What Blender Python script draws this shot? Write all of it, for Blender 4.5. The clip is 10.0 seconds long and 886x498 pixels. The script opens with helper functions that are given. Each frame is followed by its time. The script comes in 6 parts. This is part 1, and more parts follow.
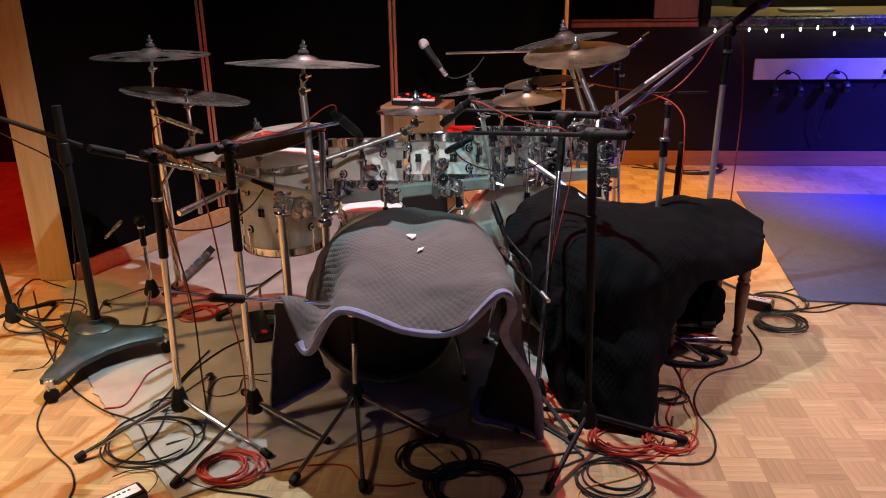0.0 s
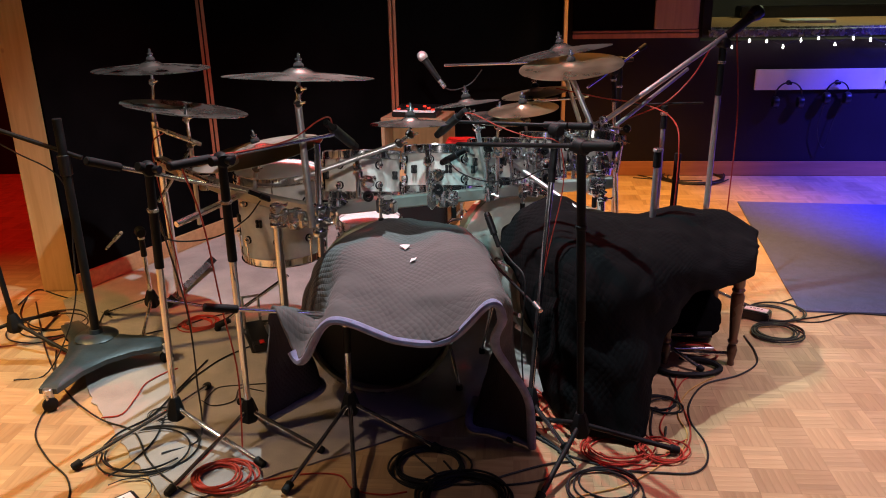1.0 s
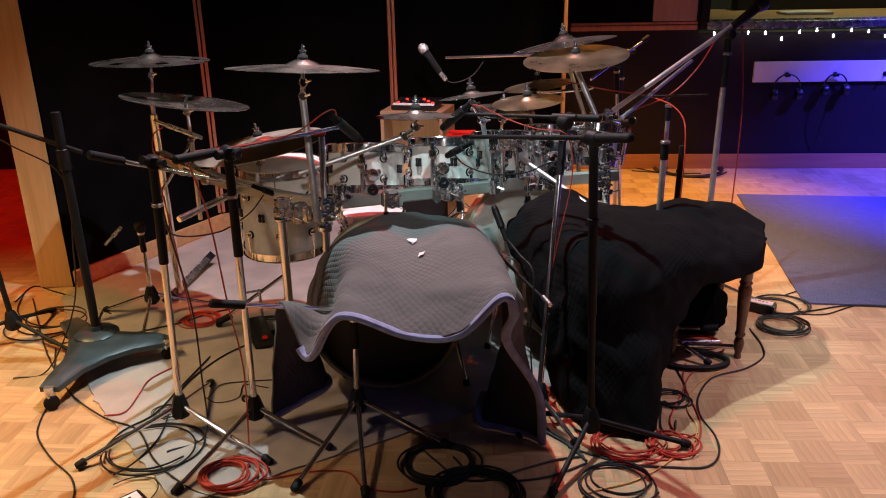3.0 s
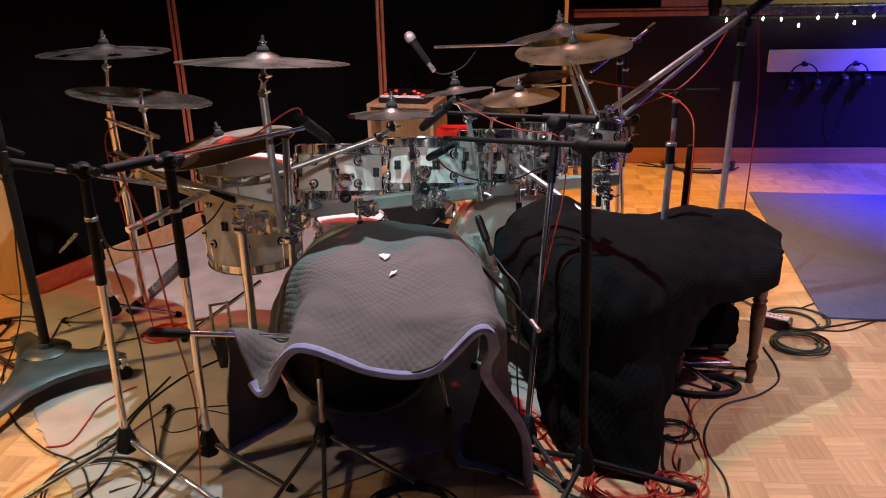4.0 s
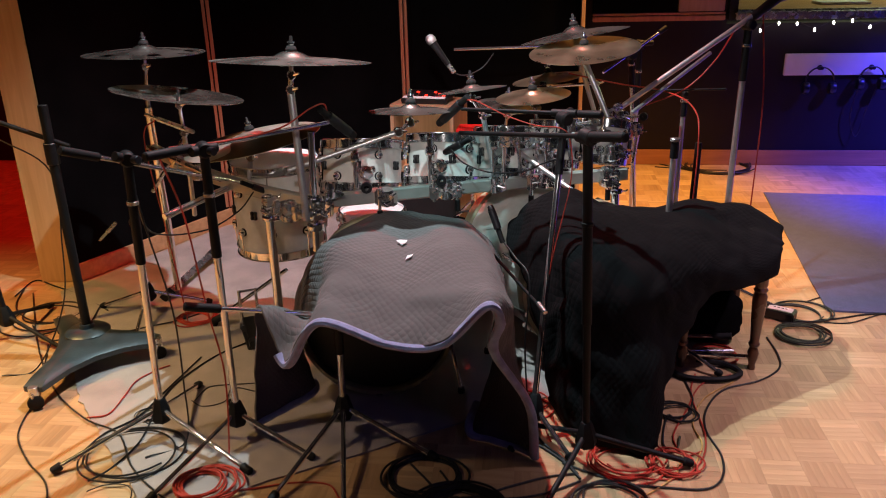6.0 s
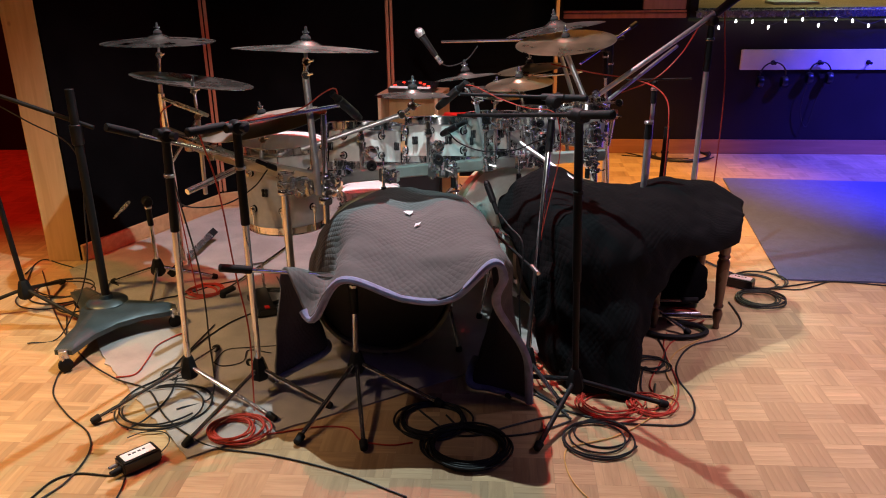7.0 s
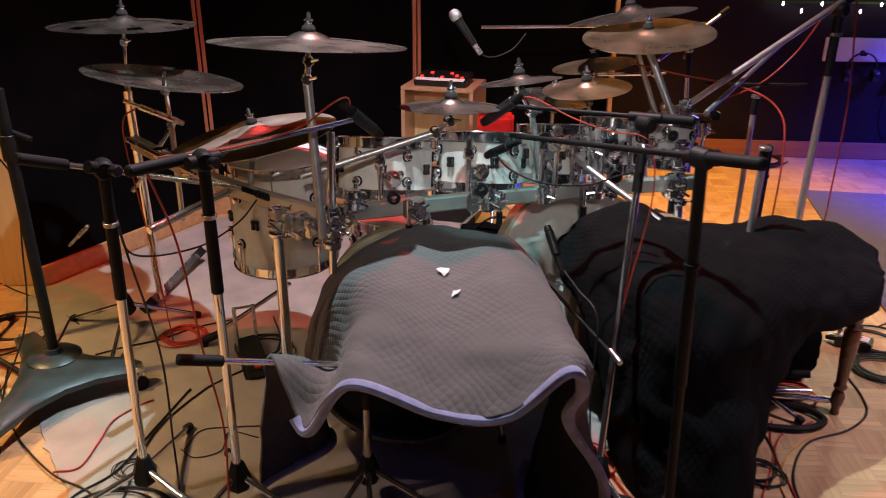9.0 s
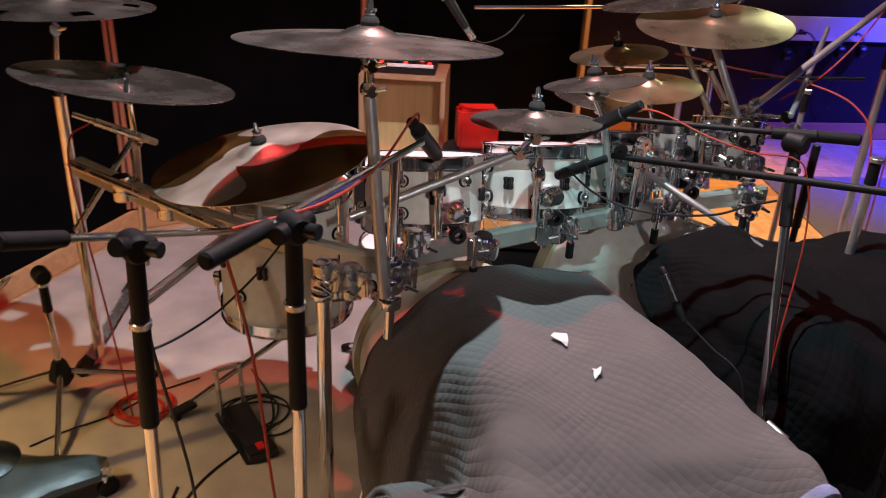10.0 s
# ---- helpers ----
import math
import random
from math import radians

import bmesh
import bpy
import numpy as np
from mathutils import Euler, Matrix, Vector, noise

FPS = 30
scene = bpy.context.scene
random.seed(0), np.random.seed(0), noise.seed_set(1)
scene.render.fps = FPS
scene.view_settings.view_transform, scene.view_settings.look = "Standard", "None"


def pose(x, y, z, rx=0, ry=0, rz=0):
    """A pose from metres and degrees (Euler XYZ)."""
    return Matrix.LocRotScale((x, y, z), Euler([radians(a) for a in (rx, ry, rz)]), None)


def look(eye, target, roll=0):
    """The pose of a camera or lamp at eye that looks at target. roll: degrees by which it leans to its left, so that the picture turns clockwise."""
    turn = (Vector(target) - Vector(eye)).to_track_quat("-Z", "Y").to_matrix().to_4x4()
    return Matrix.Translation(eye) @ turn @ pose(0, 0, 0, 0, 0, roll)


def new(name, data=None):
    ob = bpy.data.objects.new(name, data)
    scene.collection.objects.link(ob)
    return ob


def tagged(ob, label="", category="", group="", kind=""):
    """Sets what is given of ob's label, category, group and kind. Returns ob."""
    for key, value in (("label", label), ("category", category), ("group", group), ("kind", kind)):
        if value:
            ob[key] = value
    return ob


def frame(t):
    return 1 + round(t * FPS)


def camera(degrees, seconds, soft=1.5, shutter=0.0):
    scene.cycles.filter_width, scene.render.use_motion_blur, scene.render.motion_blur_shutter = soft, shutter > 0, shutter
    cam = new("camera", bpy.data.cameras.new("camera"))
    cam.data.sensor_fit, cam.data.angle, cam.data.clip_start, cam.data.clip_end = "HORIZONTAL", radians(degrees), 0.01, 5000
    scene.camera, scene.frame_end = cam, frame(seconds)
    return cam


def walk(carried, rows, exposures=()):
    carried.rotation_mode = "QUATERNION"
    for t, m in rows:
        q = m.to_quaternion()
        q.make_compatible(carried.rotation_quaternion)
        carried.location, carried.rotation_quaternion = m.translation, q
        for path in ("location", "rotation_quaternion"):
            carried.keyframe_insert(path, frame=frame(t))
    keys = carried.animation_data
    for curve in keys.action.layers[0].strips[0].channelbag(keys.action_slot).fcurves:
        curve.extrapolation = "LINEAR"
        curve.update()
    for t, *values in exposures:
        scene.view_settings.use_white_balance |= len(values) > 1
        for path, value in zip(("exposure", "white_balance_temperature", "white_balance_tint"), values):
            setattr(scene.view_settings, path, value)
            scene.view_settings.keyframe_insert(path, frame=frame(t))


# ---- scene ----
cam = camera(58.7, 10.0, 1.0, 0.3)
PATH = [
    (0, (0.308, -0.325, 1.513), (0.157, 1.546, 0.821), -0.9),
    (0.5, (0.353, -0.336, 1.518), (0.19, 1.539, 0.842), -1.1),
    (1, (0.365, -0.341, 1.519), (0.19, 1.536, 0.853), -1.2),
    (1.5, (0.366, -0.344, 1.517), (0.184, 1.534, 0.854), -1.2),
    (2, (0.358, -0.342, 1.517), (0.181, 1.535, 0.85), -1.3),
    (2.5, (0.33, -0.339, 1.514), (0.168, 1.537, 0.84), -1.3),
    (2.7, (0.303, -0.339, 1.514), (0.152, 1.537, 0.837), -1.3),
    (3.8, (0.329, -0.083, 1.483), (0.171, 1.783, 0.78), -1.0),
    (4, (0.378, 0.002, 1.496), (0.206, 1.862, 0.781), -1.3),
    (4.5, (0.397, 0.184, 1.485), (0.202, 2.034, 0.752), -1.1),
    (5, (0.37, 0.269, 1.5), (0.153, 2.116, 0.763), -1.0),
    (5.2, (0.397, 0.224, 1.483), (0.169, 2.073, 0.758), -1.1),
    (6.3, (0.434, -0.318, 1.495), (0.2, 1.542, 0.798), -1.6),
    (6.5, (0.364, -0.401, 1.488), (0.159, 1.462, 0.79), -1.6),
    (7, (0.315, -0.491, 1.504), (0.179, 1.376, 0.798), -0.7),
    (7.5, (0.378, -0.392, 1.487), (0.256, 1.473, 0.776), -0.2),
    (8, (0.459, -0.224, 1.496), (0.263, 1.633, 0.78), -0.1),
    (8.5, (0.367, 0.033, 1.476), (0.139, 1.879, 0.74), 0.1),
    (8.6, (0.342, 0.066, 1.468), (0.112, 1.916, 0.744), -0.1),
    (9, (0.175, 0.305, 1.488), (0.001, 2.141, 0.714), 0.2),
    (9.5, (-0.047, 0.606, 1.472), (-0.181, 2.423, 0.648), 0.4),
    (10, (-0.419, 0.841, 1.468), (-0.207, 2.642, 0.624), 2.5),
]
walk(cam, [(t, look(eye, target, roll)) for t, eye, target, roll in PATH])

# ---- light ----
def lamp(name, kind, at, target, watts, colour, size=0.06, cone=70, blend=0.4):
    data = bpy.data.lights.new(name, kind)
    data.energy, data.color = watts, colour
    if kind == "AREA":
        data.size = size
    else:
        data.shadow_soft_size = size
    if kind == "SPOT":
        data.spot_size, data.spot_blend = radians(cone), blend
    ob = new(name, data)
    ob.matrix_world = look(at, target)
    return ob


world = bpy.data.worlds.new("dark_room")
world.use_nodes = True
world.node_tree.nodes["Background"].inputs[0].default_value = (0.36, 0.34, 0.74, 1)
world.node_tree.nodes["Background"].inputs[1].default_value = 0.019
scene.world = world
lamp("stage_spot_white", "SPOT", (-0.22, 2.62, 2.96), (-0.25, 2.55, 0), 315, (0.74, 0.94, 1.0), 0.018, 94, 0.55)
lamp("stage_spot_red", "SPOT", (-0.13, 3.08, 2.96), (-0.3, 2.8, 0), 165, (1.0, 0.05, 0.05), 0.018, 96, 0.55)
# unseen narrow fill, added to brighten the fronts of the toms
lamp("front_fill_spot", "SPOT", (0.55, -1.6, 2.75), (0.03, 2.75, 1.12), 225, (1.0, 0.94, 0.90), 0.06, 22, 0.7)
lamp("stage_spot_cyan", "SPOT", (0.75, 0.75, 2.90), (0.10, 2.69, 0.735), 150, (0.45, 0.95, 1.0), 0.02, 10, 0.3)
lamp("stage_spot_amber", "SPOT", (-2.9, 1.8, 2.90), (-2.35, 1.8, 0), 500, (1.0, 0.61, 0.19), 0.05, 72, 0.9)
# unseen warm fill, added to lift the shaded rug and floor at front left
lamp("warm_fill_spot", "SPOT", (-2.3, 0.9, 2.90), (-1.15, 1.85, 0), 140, (1.0, 0.74, 0.56), 0.08, 46, 0.9)
lamp("stage_spot_amber_back", "SPOT", (1.28, 4.45, 2.90), (1.22, 4.5, 0), 660, (1.0, 0.48, 0.13), 0.06, 62, 0.8)
lamp("stage_spot_pink", "SPOT", (2.5, 2.1, 2.90), (2.25, 2.15, 0), 325, (1.0, 0.72, 0.90), 0.06, 72, 1.0)
lamp("stage_spot_violet", "SPOT", (2.6, -0.6, 2.90), (0.9, 2.4, 0), 24, (0.30, 0.26, 1.0), 0.45, 75, 0.9)
lamp("stage_spot_blue", "SPOT", (4.05, 4.1, 2.90), (3.8, 4.9, 0.1), 3000, (0.06, 0.05, 1.0), 0.06, 70, 0.9)
lamp("next_room_red", "SPOT", (-3.4, 4.3, 2.6), (-3.0, 4.6, 0), 130, (1.0, 0.02, 0.01), 0.06, 110, 0.8)
lamp("control_room_lamp", "POINT", (3.2, 6.9, 2.3), (3, 7, 0), 40, (0.95, 1.0, 0.55), 0.15)


# ---- materials ----
def material(name, colour, rough=0.5, metal=0.0, vary=0.15, scale=12.0, bump=0.1, bump_scale=60.0, sheen=0.0, coat=0.0, random="", second=None, spec=None):
    m = bpy.data.materials.new(name)
    m.use_nodes = True
    nt = m.node_tree
    n, l = nt.nodes, nt.links
    b = n["Principled BSDF"]
    tc = n.new("ShaderNodeTexCoord")
    big = n.new("ShaderNodeTexNoise")
    big.inputs["Scale"].default_value, big.inputs["Detail"].default_value = scale, 6
    l.new(tc.outputs["Object"], big.inputs["Vector"])
    ramp = n.new("ShaderNodeValToRGB")
    lo = second or tuple(c * (1 - vary) for c in colour)
    hi = tuple(min(1, c * (1 + vary)) for c in colour) if not second else colour
    ramp.color_ramp.elements[0].position, ramp.color_ramp.elements[1].position = 0.35, 0.65
    ramp.color_ramp.elements[0].color, ramp.color_ramp.elements[1].color = (*lo, 1), (*hi, 1)
    l.new(big.outputs["Fac"], ramp.inputs["Fac"])
    out = ramp.outputs["Color"]
    if random:
        src = n.new("ShaderNodeNewGeometry" if random == "island" else "ShaderNodeObjectInfo")
        sock = src.outputs["Random Per Island" if random == "island" else "Random"]
        hsv = n.new("ShaderNodeHueSaturation")
        mr = n.new("ShaderNodeMapRange")
        mr.inputs["To Min"].default_value, mr.inputs["To Max"].default_value = 0.62, 1.25
        l.new(sock, mr.inputs["Value"])
        l.new(mr.outputs["Result"], hsv.inputs["Value"])
        l.new(out, hsv.inputs["Color"])
        out = hsv.outputs["Color"]
    l.new(out, b.inputs["Base Color"])
    fine = n.new("ShaderNodeTexNoise")
    fine.inputs["Scale"].default_value, fine.inputs["Detail"].default_value = bump_scale, 4
    l.new(tc.outputs["Object"], fine.inputs["Vector"])
    rr = n.new("ShaderNodeMapRange")
    rr.inputs["To Min"].default_value, rr.inputs["To Max"].default_value = max(0.02, rough * 0.75), min(1, rough * 1.3)
    l.new(big.outputs["Fac"], rr.inputs["Value"])
    l.new(rr.outputs["Result"], b.inputs["Roughness"])
    b.inputs["Metallic"].default_value = metal
    b.inputs["Sheen Weight"].default_value = sheen
    b.inputs["Coat Weight"].default_value = coat
    if spec is not None:
        b.inputs["Specular IOR Level"].default_value = spec
    if bump:
        bp = n.new("ShaderNodeBump")
        bp.inputs["Strength"].default_value, bp.inputs["Distance"].default_value = bump, 0.004
        l.new(fine.outputs["Fac"], bp.inputs["Height"])
        l.new(bp.outputs["Normal"], b.inputs["Normal"])
    return m


def wood(name, light, dark, rough=0.35, axis=1, stretch=14.0, scale=3.0, random="", coat=0.15, knots=0.0, square=0.0):
    """Timber with grain along one axis of the object."""
    m = bpy.data.materials.new(name)
    m.use_nodes = True
    n, l = m.node_tree.nodes, m.node_tree.links
    b = n["Principled BSDF"]
    tc, mp = n.new("ShaderNodeTexCoord"), n.new("ShaderNodeMapping")
    s = [scale * stretch] * 3
    s[axis] = scale
    mp.inputs["Scale"].default_value = s
    l.new(tc.outputs["Object"], mp.inputs["Vector"])
    grain = n.new("ShaderNodeTexNoise")
    grain.inputs["Scale"].default_value, grain.inputs["Detail"].default_value, grain.inputs["Distortion"].default_value = 1.0, 8, 0.6
    l.new(mp.outputs["Vector"], grain.inputs["Vector"])
    ramp = n.new("ShaderNodeValToRGB")
    ramp.color_ramp.elements[0].position, ramp.color_ramp.elements[1].position = 0.3, 0.7
    ramp.color_ramp.elements[0].color, ramp.color_ramp.elements[1].color = (*dark, 1), (*light, 1)
    l.new(grain.outputs["Fac"], ramp.inputs["Fac"])
    out = ramp.outputs["Color"]
    if random:
        src = n.new("ShaderNodeNewGeometry" if random == "island" else "ShaderNodeObjectInfo")
        sock = src.outputs["Random Per Island" if random == "island" else "Random"]
        hsv, tone = n.new("ShaderNodeHueSaturation"), n.new("ShaderNodeValToRGB")
        stops = tone.color_ramp.elements
        stops[0].position, stops[1].position = 0.0, 1.0
        stops[0].color, stops[1].color = (0.80, 0.80, 0.80, 1), (1.14, 1.14, 1.14, 1)
        for where, v in ((0.10, 0.93), (0.55, 0.99), (0.90, 1.05)):
            st = stops.new(where)
            st.color = (v, v, v, 1)
        l.new(sock, tone.inputs["Fac"])
        l.new(tone.outputs["Color"], hsv.inputs["Value"])
        l.new(out, hsv.inputs["Color"])
        out = hsv.outputs["Color"]
    if square:
        # each square of fingers comes from its own board
        geo, snap, cell = n.new("ShaderNodeNewGeometry"), n.new("ShaderNodeVectorMath"), n.new("ShaderNodeTexWhiteNoise")
        snap.operation = "SNAP"
        snap.inputs[1].default_value = (square, square, 9.0)
        cell.noise_dimensions = "2D"
        l.new(geo.outputs["Position"], snap.inputs[0])
        l.new(snap.outputs["Vector"], cell.inputs["Vector"])
        tint, mul = n.new("ShaderNodeValToRGB"), n.new("ShaderNodeMix")
        e = tint.color_ramp.elements
        e[0].color, e[1].color = (0.80, 0.74, 0.70, 1), (1.12, 1.12, 1.08, 1)
        e.new(0.22).color = (0.95, 0.92, 0.90, 1)
        e.new(0.70).color = (1.02, 1.02, 1.0, 1)
        l.new(cell.outputs["Value"], tint.inputs["Fac"])
        mul.data_type, mul.blend_type = "RGBA", "MULTIPLY"
        mul.inputs["Factor"].default_value = 1.0
        l.new(out, mul.inputs["A"])
        l.new(tint.outputs["Color"], mul.inputs["B"])
        out = mul.outputs["Result"]
    if knots:
        km, kv, kr, mix = n.new("ShaderNodeMapping"), n.new("ShaderNodeTexVoronoi"), n.new("ShaderNodeValToRGB"), n.new("ShaderNodeMix")
        km.inputs["Scale"].default_value = (knots * 1.4, 0.0, knots)
        l.new(tc.outputs["Object"], km.inputs["Vector"])
        kv.inputs["Scale"].default_value = 1.0
        l.new(km.outputs["Vector"], kv.inputs["Vector"])
        kr.color_ramp.elements[0].position, kr.color_ramp.elements[1].position = 0.045, 0.085
        kr.color_ramp.elements[0].color, kr.color_ramp.elements[1].color = (1, 1, 1, 1), (0, 0, 0, 1)
        l.new(kv.outputs["Distance"], kr.inputs["Fac"])
        mix.data_type = "RGBA"
        l.new(kr.outputs["Color"], mix.inputs["Factor"])
        l.new(out, mix.inputs["A"])
        mix.inputs["B"].default_value = (dark[0] * 0.5, dark[1] * 0.4, dark[2] * 0.35, 1)
        out = mix.outputs["Result"]
    l.new(out, b.inputs["Base Color"])
    wear = n.new("ShaderNodeTexNoise")
    wear.inputs["Scale"].default_value, wear.inputs["Detail"].default_value = 2.5, 5
    l.new(tc.outputs["Object"], wear.inputs["Vector"])
    rr = n.new("ShaderNodeMapRange")
    rr.inputs["To Min"].default_value, rr.inputs["To Max"].default_value = rough * 0.7, rough * 1.5
    l.new(wear.outputs["Fac"], rr.inputs["Value"])
    l.new(rr.outputs["Result"], b.inputs["Roughness"])
    b.inputs["Coat Weight"].default_value, b.inputs["Coat Roughness"].default_value = coat, 0.3
    bp = n.new("ShaderNodeBump")
    bp.inputs["Strength"].default_value, bp.inputs["Distance"].default_value = 0.12, 0.002
    l.new(grain.outputs["Fac"], bp.inputs["Height"])
    l.new(bp.outputs["Normal"], b.inputs["Normal"])
    return m


def bronze(name, light, dark, rough=0.28, rings=420.0):
    """Lathed cymbal bronze: fine rings round the object's z axis, with tarnish."""
    m = bpy.data.materials.new(name)
    m.use_nodes = True
    n, l = m.node_tree.nodes, m.node_tree.links
    b = n["Principled BSDF"]
    tc = n.new("ShaderNodeTexCoord")
    mp = n.new("ShaderNodeMapping")
    mp.inputs["Scale"].default_value = (1, 1, 0)
    l.new(tc.outputs["Object"], mp.inputs["Vector"])
    length = n.new("ShaderNodeVectorMath")
    length.operation = "LENGTH"
    l.new(mp.outputs["Vector"], length.inputs[0])
    ring = n.new("ShaderNodeTexNoise")
    ring.noise_dimensions = "1D"
    ring.inputs["Scale"].default_value, ring.inputs["Detail"].default_value = rings, 3
    l.new(length.outputs["Value"], ring.inputs["W"])
    stain = n.new("ShaderNodeTexNoise")
    stain.inputs["Scale"].default_value, stain.inputs["Detail"].default_value = 9, 6
    l.new(tc.outputs["Object"], stain.inputs["Vector"])
    ramp = n.new("ShaderNodeValToRGB")
    ramp.color_ramp.elements[0].position, ramp.color_ramp.elements[1].position = 0.3, 0.7
    ramp.color_ramp.elements[0].color, ramp.color_ramp.elements[1].color = (*dark, 1), (*light, 1)
    l.new(stain.outputs["Fac"], ramp.inputs["Fac"])
    l.new(ramp.outputs["Color"], b.inputs["Base Color"])
    b.inputs["Metallic"].default_value = 0.97
    rr = n.new("ShaderNodeMapRange")
    rr.inputs["To Min"].default_value, rr.inputs["To Max"].default_value = rough * 0.7, rough * 1.6
    l.new(stain.outputs["Fac"], rr.inputs["Value"])
    l.new(rr.outputs["Result"], b.inputs["Roughness"])
    bp = n.new("ShaderNodeBump")
    bp.inputs["Strength"].default_value, bp.inputs["Distance"].default_value = 0.35, 0.0015
    l.new(ring.outputs["Fac"], bp.inputs["Height"])
    l.new(bp.outputs["Normal"], b.inputs["Normal"])
    return m


def quilted(name, colour, rough=0.9, cell=0.030, depth=1.0, sheen=0.25):
    """Padded moving blanket: diamonds of stitching over the sheet's own length and width."""
    m = bpy.data.materials.new(name)
    m.use_nodes = True
    n, l = m.node_tree.nodes, m.node_tree.links
    b = n["Principled BSDF"]
    uv = n.new("ShaderNodeUVMap")
    total = None
    for turn in (45, -45):
        mp = n.new("ShaderNodeMapping")
        mp.inputs["Rotation"].default_value = (0, 0, radians(turn))
        mp.inputs["Scale"].default_value = (1 / cell, 1 / cell, 1)
        l.new(uv.outputs["UV"], mp.inputs["Vector"])
        sep = n.new("ShaderNodeSeparateXYZ")
        l.new(mp.outputs["Vector"], sep.inputs["Vector"])
        tri = n.new("ShaderNodeMath")
        tri.operation = "PINGPONG"
        tri.inputs[1].default_value = 0.5
        l.new(sep.outputs["X"], tri.inputs[0])
        power = n.new("ShaderNodeMath")
        power.operation = "POWER"
        power.inputs[1].default_value = 0.45
        l.new(tri.outputs[0], power.inputs[0])
        if total is None:
            total = power
        else:
            mn = n.new("ShaderNodeMath")
            mn.operation = "MULTIPLY"
            l.new(total.outputs[0], mn.inputs[0])
            l.new(power.outputs[0], mn.inputs[1])
            total = mn
    tc = n.new("ShaderNodeTexCoord")
    fuzz = n.new("ShaderNodeTexNoise")
    fuzz.inputs["Scale"].default_value, fuzz.inputs["Detail"].default_value = 7, 6
    l.new(tc.outputs["Object"], fuzz.inputs["Vector"])
    ramp = n.new("ShaderNodeValToRGB")
    ramp.color_ramp.elements[0].color = (*[c * 0.8 for c in colour], 1)
    ramp.color_ramp.elements[1].color = (*[c * 1.2 for c in colour], 1)
    l.new(fuzz.outputs["Fac"], ramp.inputs["Fac"])
    l.new(ramp.outputs["Color"], b.inputs["Base Color"])
    b.inputs["Roughness"].default_value, b.inputs["Sheen Weight"].default_value = rough, sheen
    b.inputs["Specular IOR Level"].default_value = 0.12
    bp = n.new("ShaderNodeBump")
    worn, press, loft = n.new("ShaderNodeTexNoise"), n.new("ShaderNodeMapRange"), n.new("ShaderNodeMath")
    worn.inputs["Scale"].default_value, worn.inputs["Detail"].default_value = 5.5, 2
    l.new(tc.outputs["Object"], worn.inputs["Vector"])
    press.inputs["From Min"].default_value, press.inputs["From Max"].default_value = 0.36, 0.62
    press.inputs["To Min"].default_value, press.inputs["To Max"].default_value = 0.12, 1.0
    l.new(worn.outputs["Fac"], press.inputs["Value"])
    loft.operation = "MULTIPLY"
    l.new(total.outputs[0], loft.inputs[0])
    l.new(press.outputs["Result"], loft.inputs[1])
    bp.inputs["Strength"].default_value, bp.inputs["Distance"].default_value = depth, 0.012
    l.new(loft.outputs[0], bp.inputs["Height"])
    weave = n.new("ShaderNodeTexNoise")
    weave.inputs["Scale"].default_value = 500
    l.new(tc.outputs["Object"], weave.inputs["Vector"])
    bp2 = n.new("ShaderNodeBump")
    bp2.inputs["Strength"].default_value, bp2.inputs["Distance"].default_value = 0.3, 0.001
    l.new(weave.outputs["Fac"], bp2.inputs["Height"])
    l.new(bp.outputs["Normal"], bp2.inputs["Normal"])
    l.new(bp2.outputs["Normal"], b.inputs["Normal"])
    return m


def glowing(name, colour, strength):
    m = bpy.data.materials.new(name)
    m.use_nodes = True
    b = m.node_tree.nodes["Principled BSDF"]
    b.inputs["Base Color"].default_value = (*colour, 1)
    b.inputs["Emission Color"].default_value = (*colour, 1)
    b.inputs["Emission Strength"].default_value = strength
    return m


CHROME = material("chrome", (0.86, 0.85, 0.86), 0.10, 0.96, 0.04, 20, 0.012, 80)
STEEL = material("worn_steel", (0.66, 0.65, 0.65), 0.26, 0.90, 0.12, 25, 0.05, 120)
RACK = material("brushed_rack_aluminium", (0.50, 0.49, 0.45), 0.45, 0.55, 0.15, 10, 0.08, 200)
SATIN = material("satin_steel_tube", (0.62, 0.60, 0.60), 0.34, 0.74, 0.08, 25, 0.03, 120)
BLACK = material("black_powder_coat", (0.008, 0.008, 0.009), 0.55, 0.0, 0.25, 18, 0.12, 220, spec=0.25)
RUBBER = material("black_rubber", (0.008, 0.008, 0.009), 0.66, 0.0, 0.25, 22, 0.2, 160, spec=0.25)
PLASTIC = material("black_plastic", (0.010, 0.010, 0.012), 0.35, 0.0, 0.2, 15, 0.08, 180)
BASEMETAL = material("dark_teal_cast_iron", (0.035, 0.05, 0.058), 0.38, 0.2, 0.25, 9, 0.2, 90)
CABLE = material("black_cable_sheath", (0.012, 0.012, 0.013), 0.45, 0.0, 0.2, 30, 0.05, 200)
RED_CABLE = material("red_cable_sheath", (0.40, 0.035, 0.018), 0.5, 0.0, 0.2, 30, 0.05, 200)
YELLOW_CABLE = material("yellow_cable_sheath", (0.62, 0.36, 0.10), 0.5, 0.0, 0.2, 30, 0.05, 200)
SHELL = material("silver_white_drum_lacquer", (0.76, 0.75, 0.70), 0.52, 0.0, 0.05, 40, 0.03, 400, coat=0.05, spec=0.3)
HEAD = material("coated_white_drumhead", (0.78, 0.78, 0.77), 0.6, 0.0, 0.05, 8, 0.08, 260)
DARKHEAD = material("black_drumhead", (0.012, 0.012, 0.013), 0.35, 0.0, 0.2, 8, 0.05, 200)
